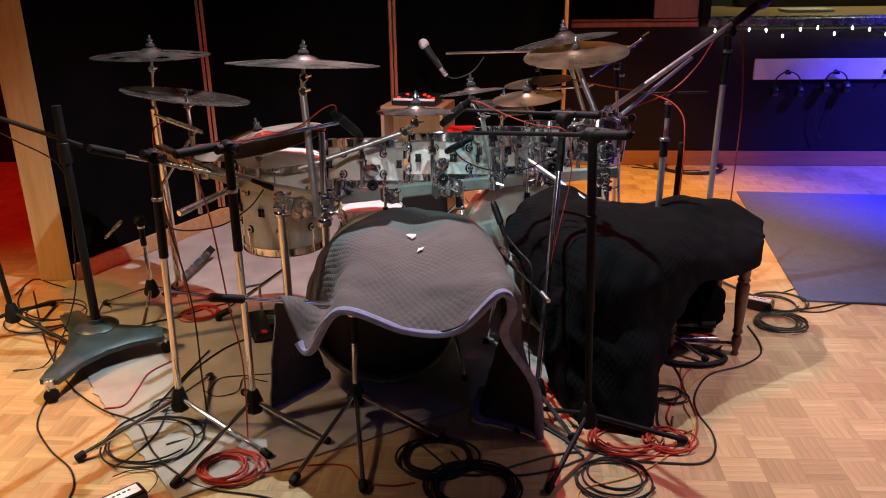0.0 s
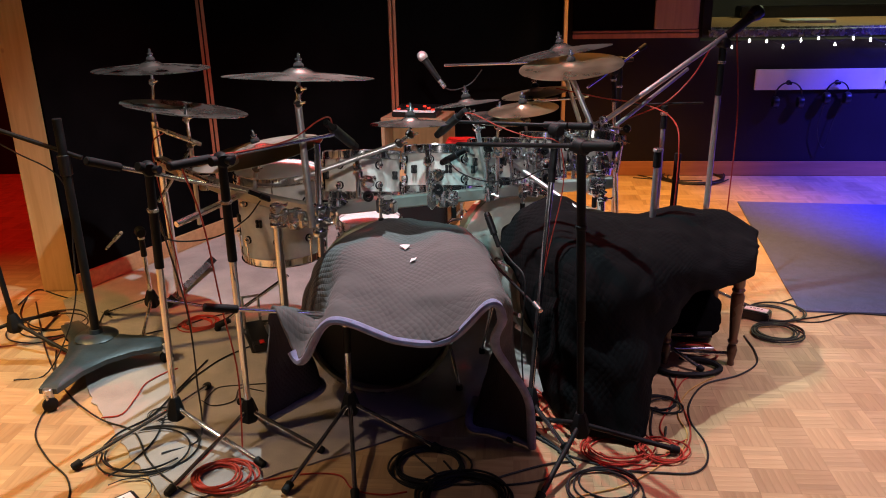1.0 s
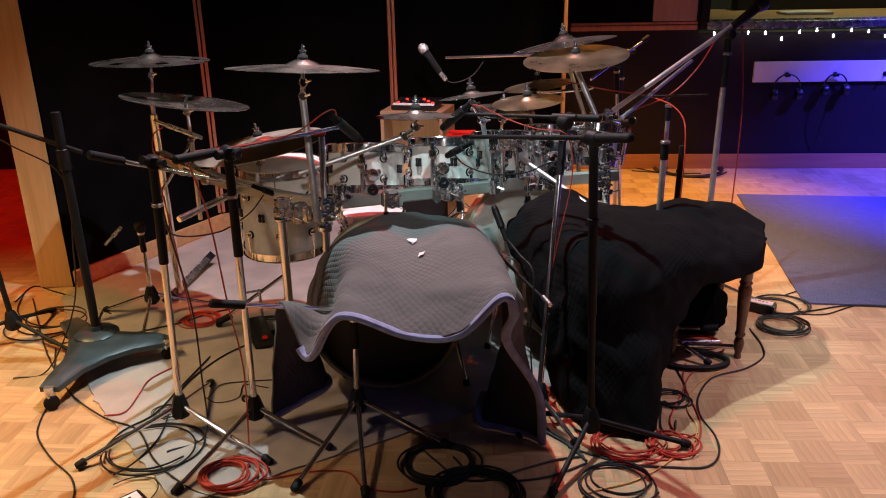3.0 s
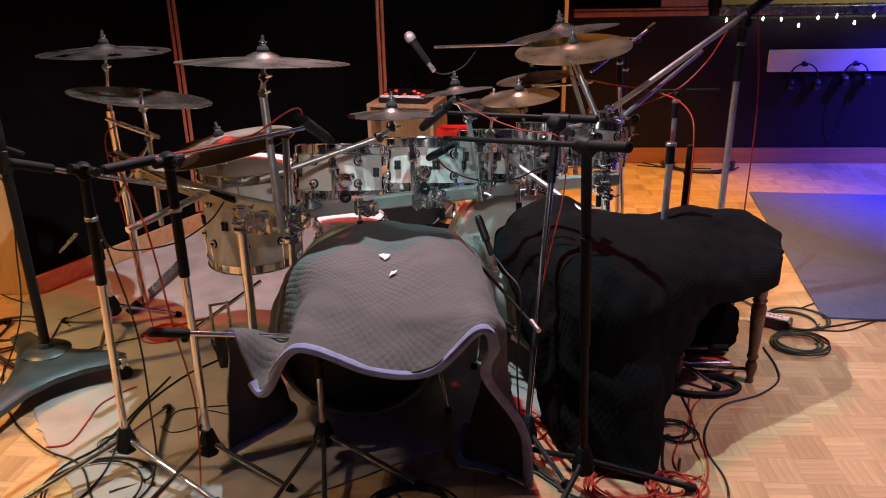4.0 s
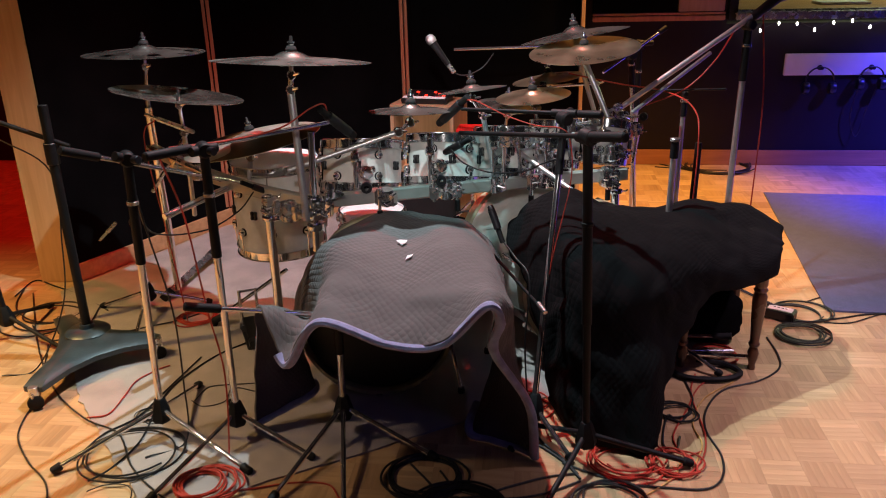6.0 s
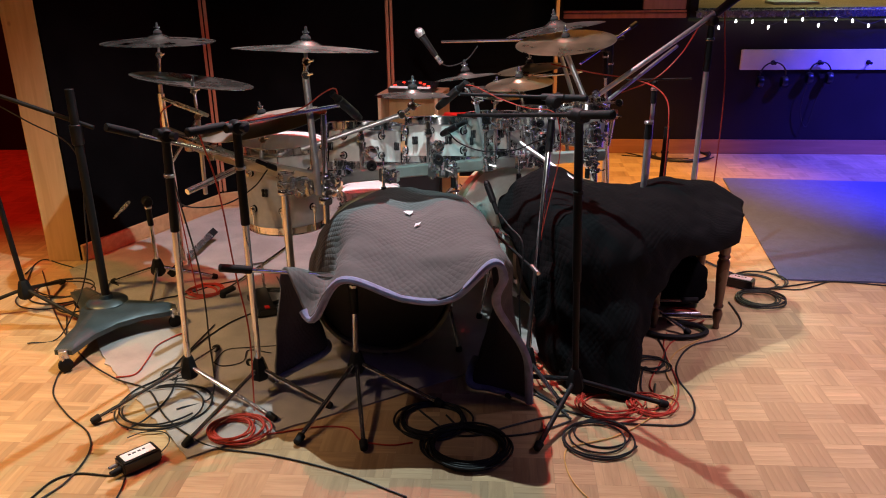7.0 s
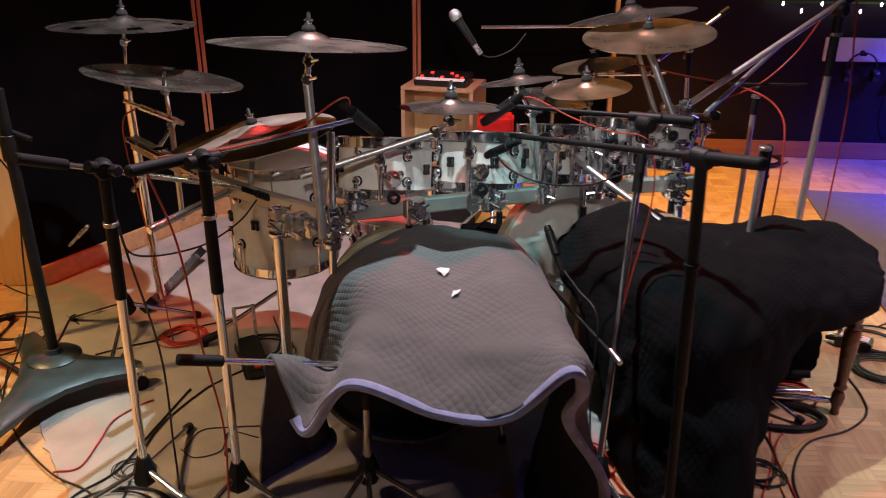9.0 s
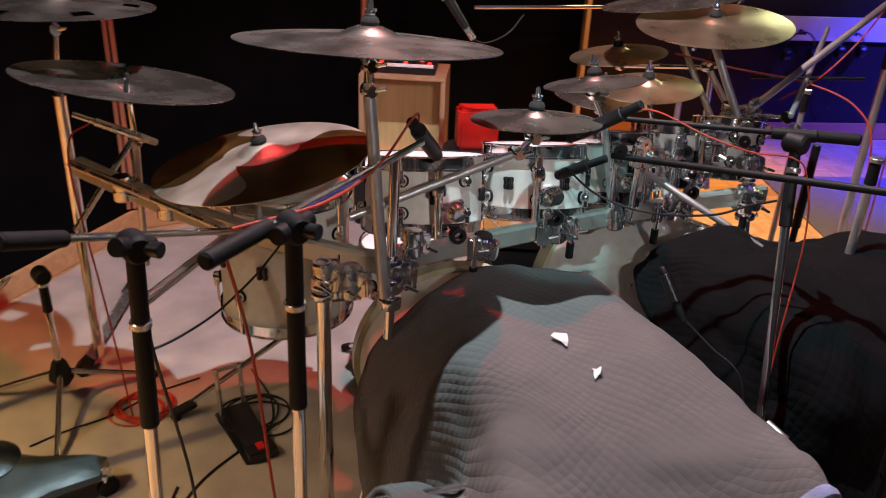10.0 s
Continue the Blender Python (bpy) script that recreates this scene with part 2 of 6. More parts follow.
HOOPWOOD = material("tarnished_kick_hoop", (0.40, 0.38, 0.25), 0.35, 0.0, 0.25, 12, 0.1, 100)
BRONZE_GREY = bronze("grey_bronze", (0.58, 0.60, 0.55), (0.34, 0.35, 0.30), 0.24)
BRONZE_GOLD = bronze("gold_bronze", (0.84, 0.78, 0.56), (0.54, 0.47, 0.30), 0.26)
BRONZE_BRIGHT = bronze("bright_bronze", (0.74, 0.73, 0.65), (0.58, 0.56, 0.47), 0.42)
BRONZE_BROWN = bronze("raw_brown_bronze", (0.30, 0.17, 0.055), (0.17, 0.09, 0.03), 0.34)
FELT = material("black_felt", (0.01, 0.01, 0.01), 0.95, 0, 0.2, 60, 0.3, 400)
QUILT = quilted("grey_quilted_blanket", (0.142, 0.129, 0.127), 0.9, 0.0195, 0.46, 0.1)
QUILT_BACK = quilted("navy_quilted_lining", (0.052, 0.049, 0.078), 0.9, 0.0195, 0.5, 0.05)
BINDING = material("blue_grey_binding_tape", (0.25, 0.26, 0.44), 0.85, 0, 0.18, 30, 0.4, 240, sheen=0.3)
DRAPE = quilted("black_moving_blanket", (0.0064, 0.0063, 0.0070), 0.95, 0.024, 0.30, 0.0)
WALLBLACK = material("black_fabric_panel", (0.0045, 0.0045, 0.005), 0.98, 0, 0.2, 5, 0.25, 300, spec=0.0)
WALLDARK = material("dark_aubergine_wall_paint", (0.012, 0.008, 0.011), 0.7, 0, 0.2, 3, 0.15, 60, spec=0.25)
PLASTER = material("dark_plaster", (0.05, 0.045, 0.045), 0.85, 0, 0.15, 4, 0.2, 40)
PINE = wood("pine_board", (0.72, 0.47, 0.24), (0.58, 0.35, 0.16), 0.45, 2, 16, 2.2, knots=4.0)
BASEWOOD = wood("dark_reddish_baseboard", (0.46, 0.19, 0.09), (0.34, 0.13, 0.06), 0.4, 0, 16, 2.2)
PINE_X = wood("pine_trim", (0.62, 0.36, 0.18), (0.48, 0.26, 0.12), 0.45, 0, 16, 2.2)
REDWOOD = wood("reddish_batten", (0.55, 0.24, 0.13), (0.40, 0.16, 0.085), 0.4, 2, 16, 2.0)
BEECH = wood("beech_ply", (0.46, 0.29, 0.17), (0.36, 0.215, 0.12), 0.4, 2, 12, 3.0)
WALNUT = wood("dark_walnut_leg", (0.13, 0.055, 0.028), (0.06, 0.026, 0.014), 0.25, 2, 10, 4.0, coat=0.5)
OAK = wood("oak_parquet_finger", (0.53, 0.35, 0.19), (0.42, 0.26, 0.13), 0.42, 1, 10, 6.0, "island", 0.1, square=0.125)
OAK_X = wood("oak_parquet_finger_across", (0.57, 0.385, 0.215), (0.46, 0.29, 0.148), 0.42, 0, 10, 6.0, "island", 0.1, square=0.125)
OAK_PIECE_B = wood("oak_parquet_block_pale", (0.57, 0.385, 0.215), (0.46, 0.29, 0.148), 0.42, 1, 10, 6.0, "object", 0.1, square=0.125)
OAK_PIECE = wood("oak_parquet_block", (0.53, 0.35, 0.19), (0.42, 0.26, 0.13), 0.42, 1, 10, 6.0, "object", 0.1, square=0.125)
JOINT = material("parquet_joint", (0.44, 0.28, 0.15), 0.7, 0, 0.2, 20, 0.1, 100)
RUG = material("greyish_pink_rug_pile", (0.385, 0.335, 0.315), 0.95, 0, 0.18, 6, 0.9, 380, sheen=0.3)
MAT = material("blue_grey_carpet_mat", (0.072, 0.085, 0.20), 0.95, 0, 0.15, 20, 0.8, 300, sheen=0.2)
WHITEPAINT = material("white_painted_board", (0.78, 0.76, 0.78), 0.5, 0, 0.05, 6, 0.1, 60)
# white of real paper and labels, and of the light spots painted on the quilt
PAPER_AND_LIGHT_SPOT = material("white_paper_and_light_spot", (0.8, 0.8, 0.82), 0.6, 0, 0.04, 20, 0.02, 60)
INK = material("printed_ink", (0.03, 0.03, 0.05), 0.6, 0, 0.1, 20, 0.0, 60)
REDPLASTIC = material("red_plastic", (0.55, 0.015, 0.012), 0.4, 0, 0.1, 20, 0.05, 60)
REDLAMP = glowing("red_indicator", (1.0, 0.04, 0.02), 1.5)
BULB = glowing("warm_white_bulb", (1.0, 0.93, 0.80), 26)
MESHGRILLE = material("silver_mic_grille", (0.62, 0.62, 0.63), 0.4, 0.9, 0.2, 60, 0.6, 700)
BRASS = material("brass_fitting", (0.70, 0.46, 0.16), 0.25, 1.0, 0.15, 30, 0.05, 100)
GLASS = bpy.data.materials.new("window_glass")
GLASS.use_nodes = True
_g = GLASS.node_tree.nodes["Principled BSDF"]
_g.inputs["Transmission Weight"].default_value, _g.inputs["Roughness"].default_value, _g.inputs["IOR"].default_value = 1.0, 0.0, 1.05


# ---- builders ----
def mesh_of(name, bm, mat, smooth=True):
    me = bpy.data.meshes.new(name)
    bm.normal_update()
    bm.to_mesh(me)
    bm.free()
    me.materials.append(mat)
    if smooth:
        for p in me.polygons:
            p.use_smooth = True
        me.set_sharp_from_angle(angle=radians(38))
    return me


def thing(name, at, label, category, group="", kind=""):
    ob = new(name)
    ob.empty_display_size = 0.05
    ob.location = at
    return tagged(ob, label, category, group, kind)


def origin(ob):
    v = Vector((0, 0, 0))
    while ob:
        v += Vector(ob.location)
        ob = ob.parent
    return v


def part(name, bm, mat, parent, label="", smooth=True):
    """Links a bmesh given in world metres as one mesh under a thing or a part."""
    bm.transform(Matrix.Translation(-origin(parent)))
    ob = new(name, mesh_of(name, bm, mat, smooth))
    ob.parent = parent
    return tagged(ob, label)


def solo(name, bm, mat, at, label="", category="", group="", kind="", smooth=True):
    """A thing of one mesh."""
    bm.transform(Matrix.Translation(-Vector(at)))
    ob = new(name, mesh_of(name, bm, mat, smooth))
    ob.location = at
    return tagged(ob, label, category, group, kind)


def frame_of(a, b):
    d = Vector(b) - Vector(a)
    return Matrix.Translation(a) @ d.to_track_quat("Z", "Y").to_matrix().to_4x4(), d.length


def lathe(profile, m=None, seg=24, bm=None):
    """Turns (radius, height) pairs round z."""
    bm = bm or bmesh.new()
    m = m or Matrix()
    rings = []
    for r, h in profile:
        if r < 1e-5:
            rings.append([bm.verts.new(m @ Vector((0, 0, h)))])
        else:
            rings.append([bm.verts.new(m @ Vector((r * math.cos(2 * math.pi * i / seg), r * math.sin(2 * math.pi * i / seg), h))) for i in range(seg)])
    for a, b in zip(rings, rings[1:]):
        if len(a) == 1 and len(b) == 1:
            continue
        for i in range(seg):
            j = (i + 1) % seg
            if len(a) == 1:
                bm.faces.new((a[0], b[i], b[j]))
            elif len(b) == 1:
                bm.faces.new((a[i], b[0], a[j]))
            else:
                bm.faces.new((a[i], b[i], b[j], a[j]))
    bmesh.ops.recalc_face_normals(bm, faces=bm.faces[:]) if len(bm.faces) < 4000 else None
    return bm


def rod(a, b, r, r2=None, seg=14, bm=None, edge=0.0015):
    """A round bar with eased ends from a to b."""
    m, h = frame_of(a, b)
    r2 = r if r2 is None else r2
    e = min(edge, r * 0.4, h * 0.2)
    return lathe([(0, 0), (r - e, 0), (r, e), (r2, h - e), (r2 - e, h), (0, h)], m, seg, bm)


def box(c, s, m=None, bm=None, bevel=0.0):
    """A block of size s centred on c, in the frame m."""
    own = bmesh.new()
    bmesh.ops.create_cube(own, size=1, matrix=Matrix.Translation(c) @ Matrix.Diagonal((*s, 1)))
    if bevel:
        bmesh.ops.bevel(own, geom=own.edges[:], offset=bevel, segments=2, affect="EDGES")
    if m:
        own.transform(m)
    if bm is None:
        return own
    tmp = bpy.data.meshes.new("tmp")
    own.to_mesh(tmp)
    own.free()
    bm.from_mesh(tmp)
    bpy.data.meshes.remove(tmp)
    return bm


def smooth_line(pts, step=6):
    """A curve through the points."""
    p = [Vector(q) for q in pts]
    p = [p[0] * 2 - p[1]] + p + [p[-1] * 2 - p[-2]]
    out = []
    for i in range(1, len(p) - 2):
        a, b, c, d = p[i - 1], p[i], p[i + 1], p[i + 2]
        for k in range(step):
            t = k / step
            out.append(0.5 * (2 * b + (c - a) * t + (2 * a - 5 * b + 4 * c - d) * t * t + (3 * b - a - 3 * c + d) * t ** 3))
    out.append(p[-2])
    return out


def sweep(line, r, seg=7, bm=None, flat=1.0):
    """A tube along a line of points."""
    bm = bm or bmesh.new()
    rings, up = [], Vector((0, 0, 1))
    for i, q in enumerate(line):
        d = (line[min(i + 1, len(line) - 1)] - line[max(i - 1, 0)])
        d = d.normalized() if d.length > 1e-9 else Vector((1, 0, 0))
        s = d.cross(up)
        s = s.normalized() if s.length > 1e-4 else Vector((1, 0, 0))
        u = s.cross(d)
        rings.append([bm.verts.new(q + r * (s * math.cos(2 * math.pi * k / seg) + u * flat * math.sin(2 * math.pi * k / seg))) for k in range(seg)])
    for a, b in zip(rings, rings[1:]):
        for k in range(seg):
            bm.faces.new((a[k], a[(k + 1) % seg], b[(k + 1) % seg], b[k]))
    bm.faces.new(rings[0][::-1])
    bm.faces.new(rings[-1])
    return bm


def cable(pts, mat=None, r=0.0032, label="black cable lying in loose curves on the floor", step=7, group="loose cables", name="cable"):
    line = smooth_line(pts, step)
    return solo(name, sweep(line, r), mat or CABLE, tuple(line[0]), label, "cable", group)


def coil(c, radius, turns, mat, r=0.0032, seed=1, squash=0.9, label="", tails=(), wander=0.22, lift=0.004):
    """A loosely coiled cable that lies on the floor."""
    rng = random.Random(seed)
    pts, steps = [], 14
    for i in range(int(turns * steps)):
        a = 2 * math.pi * i / steps
        k = i // steps
        if i % steps == 0:
            ox, oy = rng.uniform(-1, 1) * radius * wander, rng.uniform(-1, 1) * radius * wander
            rr = radius * rng.uniform(0.78, 1.06)
            if i == 0:
                px, py, pr = ox, oy, rr
        w = (i % steps) / steps
        x, y, q = px + (ox - px) * w, py + (oy - py) * w, pr + (rr - pr) * w
        pts.append((c[0] + x + q * math.cos(a), c[1] + y + q * squash * math.sin(a), c[2] + r + lift * k * 0.5 + rng.uniform(0, 0.003)))
        if i % steps == steps - 1:
            px, py, pr = ox, oy, rr
    pts += [Vector(t) for t in tails]
    line = smooth_line(pts, 4)
    return solo("coiled_cable", sweep(line, r, 6), mat, (c[0], c[1], c[2]), label, "cable", "coiled cables")


def sheet(rows, nu, nv, wobble=0.0, seed=0, thick=0.008, amount=1):
    """A cloth through rows of control points, with an even parameter across and along, and a real thickness."""
    fine = [smooth_line(r, nu) for r in rows]
    cols = list(zip(*fine))
    grid = [smooth_line(c, nv) for c in cols]
    bm = bmesh.new()
    uvl = bm.loops.layers.uv.new("UVMap")
    nx, ny = len(grid), len(grid[0])
    verts = []
    for i in range(nx):
        line = []
        for j in range(ny):
            p = grid[i][j]
            if wobble:
                q = Vector((p.x * 7, p.y * 7, p.z * 7 + seed))
                k = noise.noise_vector(q) * wobble + noise.noise_vector(q * 2.7) * wobble * 0.45
                if p.z > 0.03:
                    p = p + k
            line.append(bm.verts.new(p))
        verts.append(line)
    lu, lv = [0.0], [0.0]
    for i in range(1, nx):
        lu.append(lu[-1] + (grid[i][ny // 2] - grid[i - 1][ny // 2]).length)
    for j in range(1, ny):
        lv.append(lv[-1] + (grid[nx // 2][j] - grid[nx // 2][j - 1]).length)
    for i in range(nx - 1):
        for j in range(ny - 1):
            f = bm.faces.new((verts[i][j], verts[i + 1][j], verts[i + 1][j + 1], verts[i][j + 1]))
            for lp, (a, b) in zip(f.loops, ((i, j), (i + 1, j), (i + 1, j + 1), (i, j + 1))):
                lp[uvl].uv = (lu[a], lv[b])
    return bm, grid, verts


# ---- setting ----
def place_slab(name, c, s, mat, label, kind, category, m, bevel):
    ob = new(name, mesh_of(name, box((0, 0, 0), s, None, None, bevel), mat, False))
    ob.matrix_world = (m or Matrix()) @ Matrix.Translation(c)
    return tagged(ob, label, category, "", kind)


floor = place_slab("floor", (0, 2, -0.03), (10, 12, 0.052), JOINT, "oak mosaic parquet floor with worn varnish", "structure", "floor", None, 0)
place_slab("ceiling", (0, 2, 3.05), (10, 12, 0.1), PLASTER, "dark painted studio ceiling", "structure", "ceiling", None, 0)
place_slab("wall_west", (-4.6, 2, 1.5), (0.1, 12, 3.0), WALLBLACK, "black wall of the next bay", "structure", "wall", None, 0)
place_slab("wall_east", (4.6, 2, 1.5), (0.1, 12, 3.0), WALLDARK, "dark painted studio wall", "structure", "wall", None, 0)
place_slab("wall_south", (0, -3.6, 1.5), (9.1, 0.1, 3.0), WALLDARK, "dark painted studio wall", "structure", "wall", None, 0)

# north wall with the control room window cut through it
YN = 5.70
place_slab("wall_north", (0.0, YN + 0.08, 0.50), (9.1, 0.16, 1.0), WALLDARK, "dark painted wall below the control room window", "structure", "wall", None, 0)
place_slab("wall_north_pier", (-1.42, YN + 0.08, 2.0), (6.26, 0.16, 2.0), WALLDARK, "dark painted wall beside the control room window", "structure", "wall", None, 0)
place_slab("wall_north_end", (4.35, YN + 0.08, 2.0), (0.4, 0.16, 2.0), WALLDARK, "dark painted wall beside the control room window", "structure", "wall", None, 0)
place_slab("wall_north_header", (2.93, YN + 0.08, 2.6), (2.44, 0.16, 0.8), WALLDARK, "dark painted wall over the control room window", "structure", "wall", None, 0)
place_slab("baseboard", (2.7, YN - 0.012, 0.055), (3.9, 0.024, 0.11), BASEWOOD, "reddish pine baseboard along the wall", "structure", "baseboard", None, 0.004)
place_slab("trim", (1.24, YN - 0.02, 1.045), (0.90, 0.04, 0.035), REDWOOD, "reddish wooden rail under the wall panel", "structure", "trim", None, 0.004)
place_slab("trim_upper", (1.24, YN - 0.018, 1.075), (0.90, 0.028, 0.016), REDWOOD, "thin reddish wooden bead above the rail", "structure", "trim", None, 0.002)

pan = thing("wall_panel", (1.24, YN, 1.09), "black cloth acoustic panel with a bare plywood edge", "acoustic panel")
part("cloth_panel", box((1.075, YN - 0.02, 1.55), (0.57, 0.04, 0.92), None, None, 0.006), WALLBLACK, pan)
part("plywood_edge", box((1.525, YN - 0.022, 1.55), (0.31, 0.044, 0.92), None, None, 0.004), BEECH, pan, "bare plywood board")

win = tagged(new("window_1"), "wide control room window with a metal sill", "window", "", "structure")
win.location = (2.93, YN, 1.0)
part("window_sill", box((2.95, YN - 0.03, 1.055), (2.40, 0.10, 0.05), None, None, 0.004), STEEL, win, "grey metal sill")
part("window_frame", box((1.74, YN - 0.01, 1.60), (0.06, 0.06, 1.15), None, None, 0.004), BLACK, win)
part("pane", box((2.95, YN + 0.05, 1.64), (2.36, 0.008, 1.12)), GLASS, win, "clear glass").visible_shadow = False
part("glazing_bead", box((2.95, YN + 0.02, 1.085), (2.36, 0.02, 0.012)), STEEL, win)

# control room seen through the pane
place_slab("control_room_wall", (2.9, 8.6, 1.5), (4.4, 0.1, 3.0), PLASTER, "dim control room back wall", "structure", "wall", None, 0)
place_slab("control_room_floor", (2.9, 7.2, 0.0), (4.4, 2.7, 0.05), PINE_X, "wooden control room floor", "structure", "floor", None, 0)
place_slab("control_room_ceiling", (2.9, 7.2, 3.05), (4.4, 2.9, 0.05), PLASTER, "control room ceiling", "structure", "ceiling", None, 0)
place_slab("control_room_wall_west", (0.75, 7.2, 1.5), (0.08, 2.8, 3.0), PLASTER, "control room side wall", "structure", "wall", None, 0)
place_slab("control_room_wall_east", (5.05, 7.2, 1.5), (0.08, 2.8, 3.0), PLASTER, "control room side wall", "structure", "wall", None, 0)
desk = thing("control_desk", (2.9, 6.35, 0.0), "wooden control desk behind the window", "desk")
part("desk_top", box((2.9, 6.70, 1.045), (2.6, 1.30, 0.05), None, None, 0.006), PINE_X, desk)
part("side_panel", box((1.66, 6.7, 0.52), (0.05, 1.2, 0.99)), PINE_X, desk)
part("side_panel", box((4.14, 6.7, 0.52), (0.05, 1.2, 0.99)), PINE_X, desk)
cons = thing("mixing_console", (3.0, 7.2, 1.07), "dark low mixing console on the desk", "console")
part("housing", box((3.0, 7.2, 1.12), (1.3, 0.2, 0.10), None, None, 0.01), PLASTIC, cons)
papers = solo("papers", box((2.72, 6.50, 1.081), (0.36, 0.26, 0.02), None, None, 0.004), PAPER_AND_LIGHT_SPOT, (2.72, 6.50, 1.071), "loose white papers on the desk", "papers")

# string of small bulbs along the sill
rng = random.Random(4)
wire = []
lights = thing("string_lights", (1.8, YN - 0.06, 1.0), "string of small warm white bulbs along the window sill", "string lights")
for i in range(14):
    x = 1.80 + i * 0.118
    zz = 1.015 - (0.05 if i % 3 == 1 else 0.01) + rng.uniform(-0.008, 0.01)
    wire.append((x, YN - 0.085, zz + 0.016))
    part("bulb", lathe([(0, -0.010), (0.0045, -0.008), (0.0065, 0), (0.0045, 0.009), (0.003, 0.014), (0, 0.016)], pose(x, YN - 0.085, zz), 10), BULB, lights)
part("wire", sweep(smooth_line(wire, 5), 0.0022, 5), CABLE, lights)

# white board with headphones on hooks
shelf = thing("coat_rail", (2.75, YN, 0.64), "white painted wall board with black hooks", "hook rail")
part("board", box((2.85, YN - 0.012, 0.72), (1.45, 0.024, 0.148), None, None, 0.003), WHITEPAINT, shelf)
for x in (2.36, 2.70, 3.05):
    hk = lathe([(0, 0), (0.018, 0), (0.018, 0.006), (0.006, 0.01), (0.006, 0.05), (0.011, 0.055), (0, 0.06)], pose(x, YN - 0.024, 0.70, 90, 0, 0), 12)
    part("hook", hk, BLACK, shelf)


def headphones(x, z, s):
    h = thing("headphones", (x, YN - 0.06, z), "black headphones hanging from a hook", "headphones", "headphones on the rail")
    arc = [(x + 0.085 * s * math.cos(a), YN - 0.06, z - 0.07 * s + 0.085 * s * math.sin(a)) for a in np.linspace(-0.35, math.pi + 0.35, 14)]
    part("headband", sweep(smooth_line(arc, 3), 0.009, 8, None, 0.6), PLASTIC, h)
    for sgn in (-1, 1):
        c = (x + sgn * 0.078 * s, YN - 0.06, z - 0.115 * s)
        m = pose(*c, 0, 90 * sgn, 0)
        part("ear_cup", lathe([(0, -0.02), (0.038, -0.018), (0.044, 0), (0.038, 0.022), (0.02, 0.028), (0, 0.028)], m, 20), PLASTIC, h)


headphones(2.36, 0.69, 1.1)
headphones(2.70, 0.695, 0.9)
cable([(2.62, YN - 0.06, 0.55), (2.60, YN - 0.05, 0.35), (2.66, YN - 0.05, 0.22), (2.70, YN - 0.05, 0.40), (2.74, YN - 0.06, 0.56)], CABLE, 0.003, "black headphone lead hanging against the wall")


# black cloth partitions with battens
def gobo(name, a, b, thick=0.12, high=2.6, battens=(), cap=False):
    a, b = Vector((*a, 0)), Vector((*b, 0))
    d = b - a
    m = Matrix.Translation(a) @ Matrix.Rotation(math.atan2(d.y, d.x), 4, "Z")
    ob = tagged(new(name), "black cloth partition with a pine foot board and wooden battens", "partition", "", "structure")
    ob.location = a
    L = d.length
    part("cloth_panel", box((L / 2, thick / 2, high / 2), (L - 0.004, thick, high - 0.002), m), WALLBLACK, ob, "", False)
    part("foot_board", box((L / 2, -0.012, 0.045), (L - 0.006, 0.024, 0.088), m, None, 0.003), PINE_X, ob, "pine foot board", False)
    for s in battens:
        part("batten", box((s - 0.013, -0.011, high / 2 + 0.05), (0.018, 0.022, high - 0.1), m, None, 0.002), REDWOOD, ob, "thin reddish batten", False)
        part("batten", box((s + 0.013, -0.011, high / 2 + 0.05), (0.018, 0.022, high - 0.1), m, None, 0.002), REDWOOD, ob, "thin reddish batten", False)
    return ob


gobo("partition_west", (-1.865, 3.235), (-1.425, 4.215), 0.12, 2.6)
gobo("partition_middle", (-1.425, 4.215), (-0.345, 4.64), 0.12, 2.6, (0.0, 1.118))
gobo("partition_east", (-0.345, 4.64), (0.66, 4.66), 0.10, 2.6)
place_slab("batten_end", (0.672, 4.665, 1.3), (0.022, 0.11, 2.6), PINE, "pale wooden edge of the partition", "structure", "batten", None, 0.002)
pm = Matrix.Translation((-1.955, 3.235, 0)) @ Matrix.Rotation(radians(8), 4, "Z")
place_slab("post", (0, 0.02, 1.3), (0.165, 0.05, 2.6), PINE, "wide knotty pine post at the partition's end", "structure", "post", pm, 0.004)
place_slab("partition_return", (-0.02, 0.6, 1.3), (0.10, 1.1, 2.6), WALLBLACK, "black cloth side of the partition", "structure", "partition", pm, 0)

# rug and mat
RUGPTS = [(-1.235, 2.18), (-0.66, 1.56), (0.75, 2.50), (0.74, 4.10), (0.55, 4.50), (-0.33, 4.59), (-1.42, 4.12), (-1.86, 3.10)]


def flat_cloth(name, outline, top, mat, label, category, ragged=0.0, sub=10, seed=2):
    rg = random.Random(seed)
    pts = []
    for a, b in zip(outline, outline[1:] + outline[:1]):
        for k in range(sub):
            t = k / sub
            pts.append((a[0] + (b[0] - a[0]) * t + rg.uniform(-1, 1) * ragged, a[1] + (b[1] - a[1]) * t + rg.uniform(-1, 1) * ragged))
    bm = bmesh.new()
    lo = [bm.verts.new((x, y, 0.0005)) for x, y in pts]
    hi = [bm.verts.new((x, y, top)) for x, y in pts]
    bm.faces.new(hi)
    for i in range(len(pts)):
        j = (i + 1) % len(pts)
        bm.faces.new((lo[i], lo[j], hi[j], hi[i]))
    bmesh.ops.recalc_face_normals(bm, faces=bm.faces[:])
    return solo(name, bm, mat, (pts[0][0], pts[0][1], 0), label, category, "", "", False)


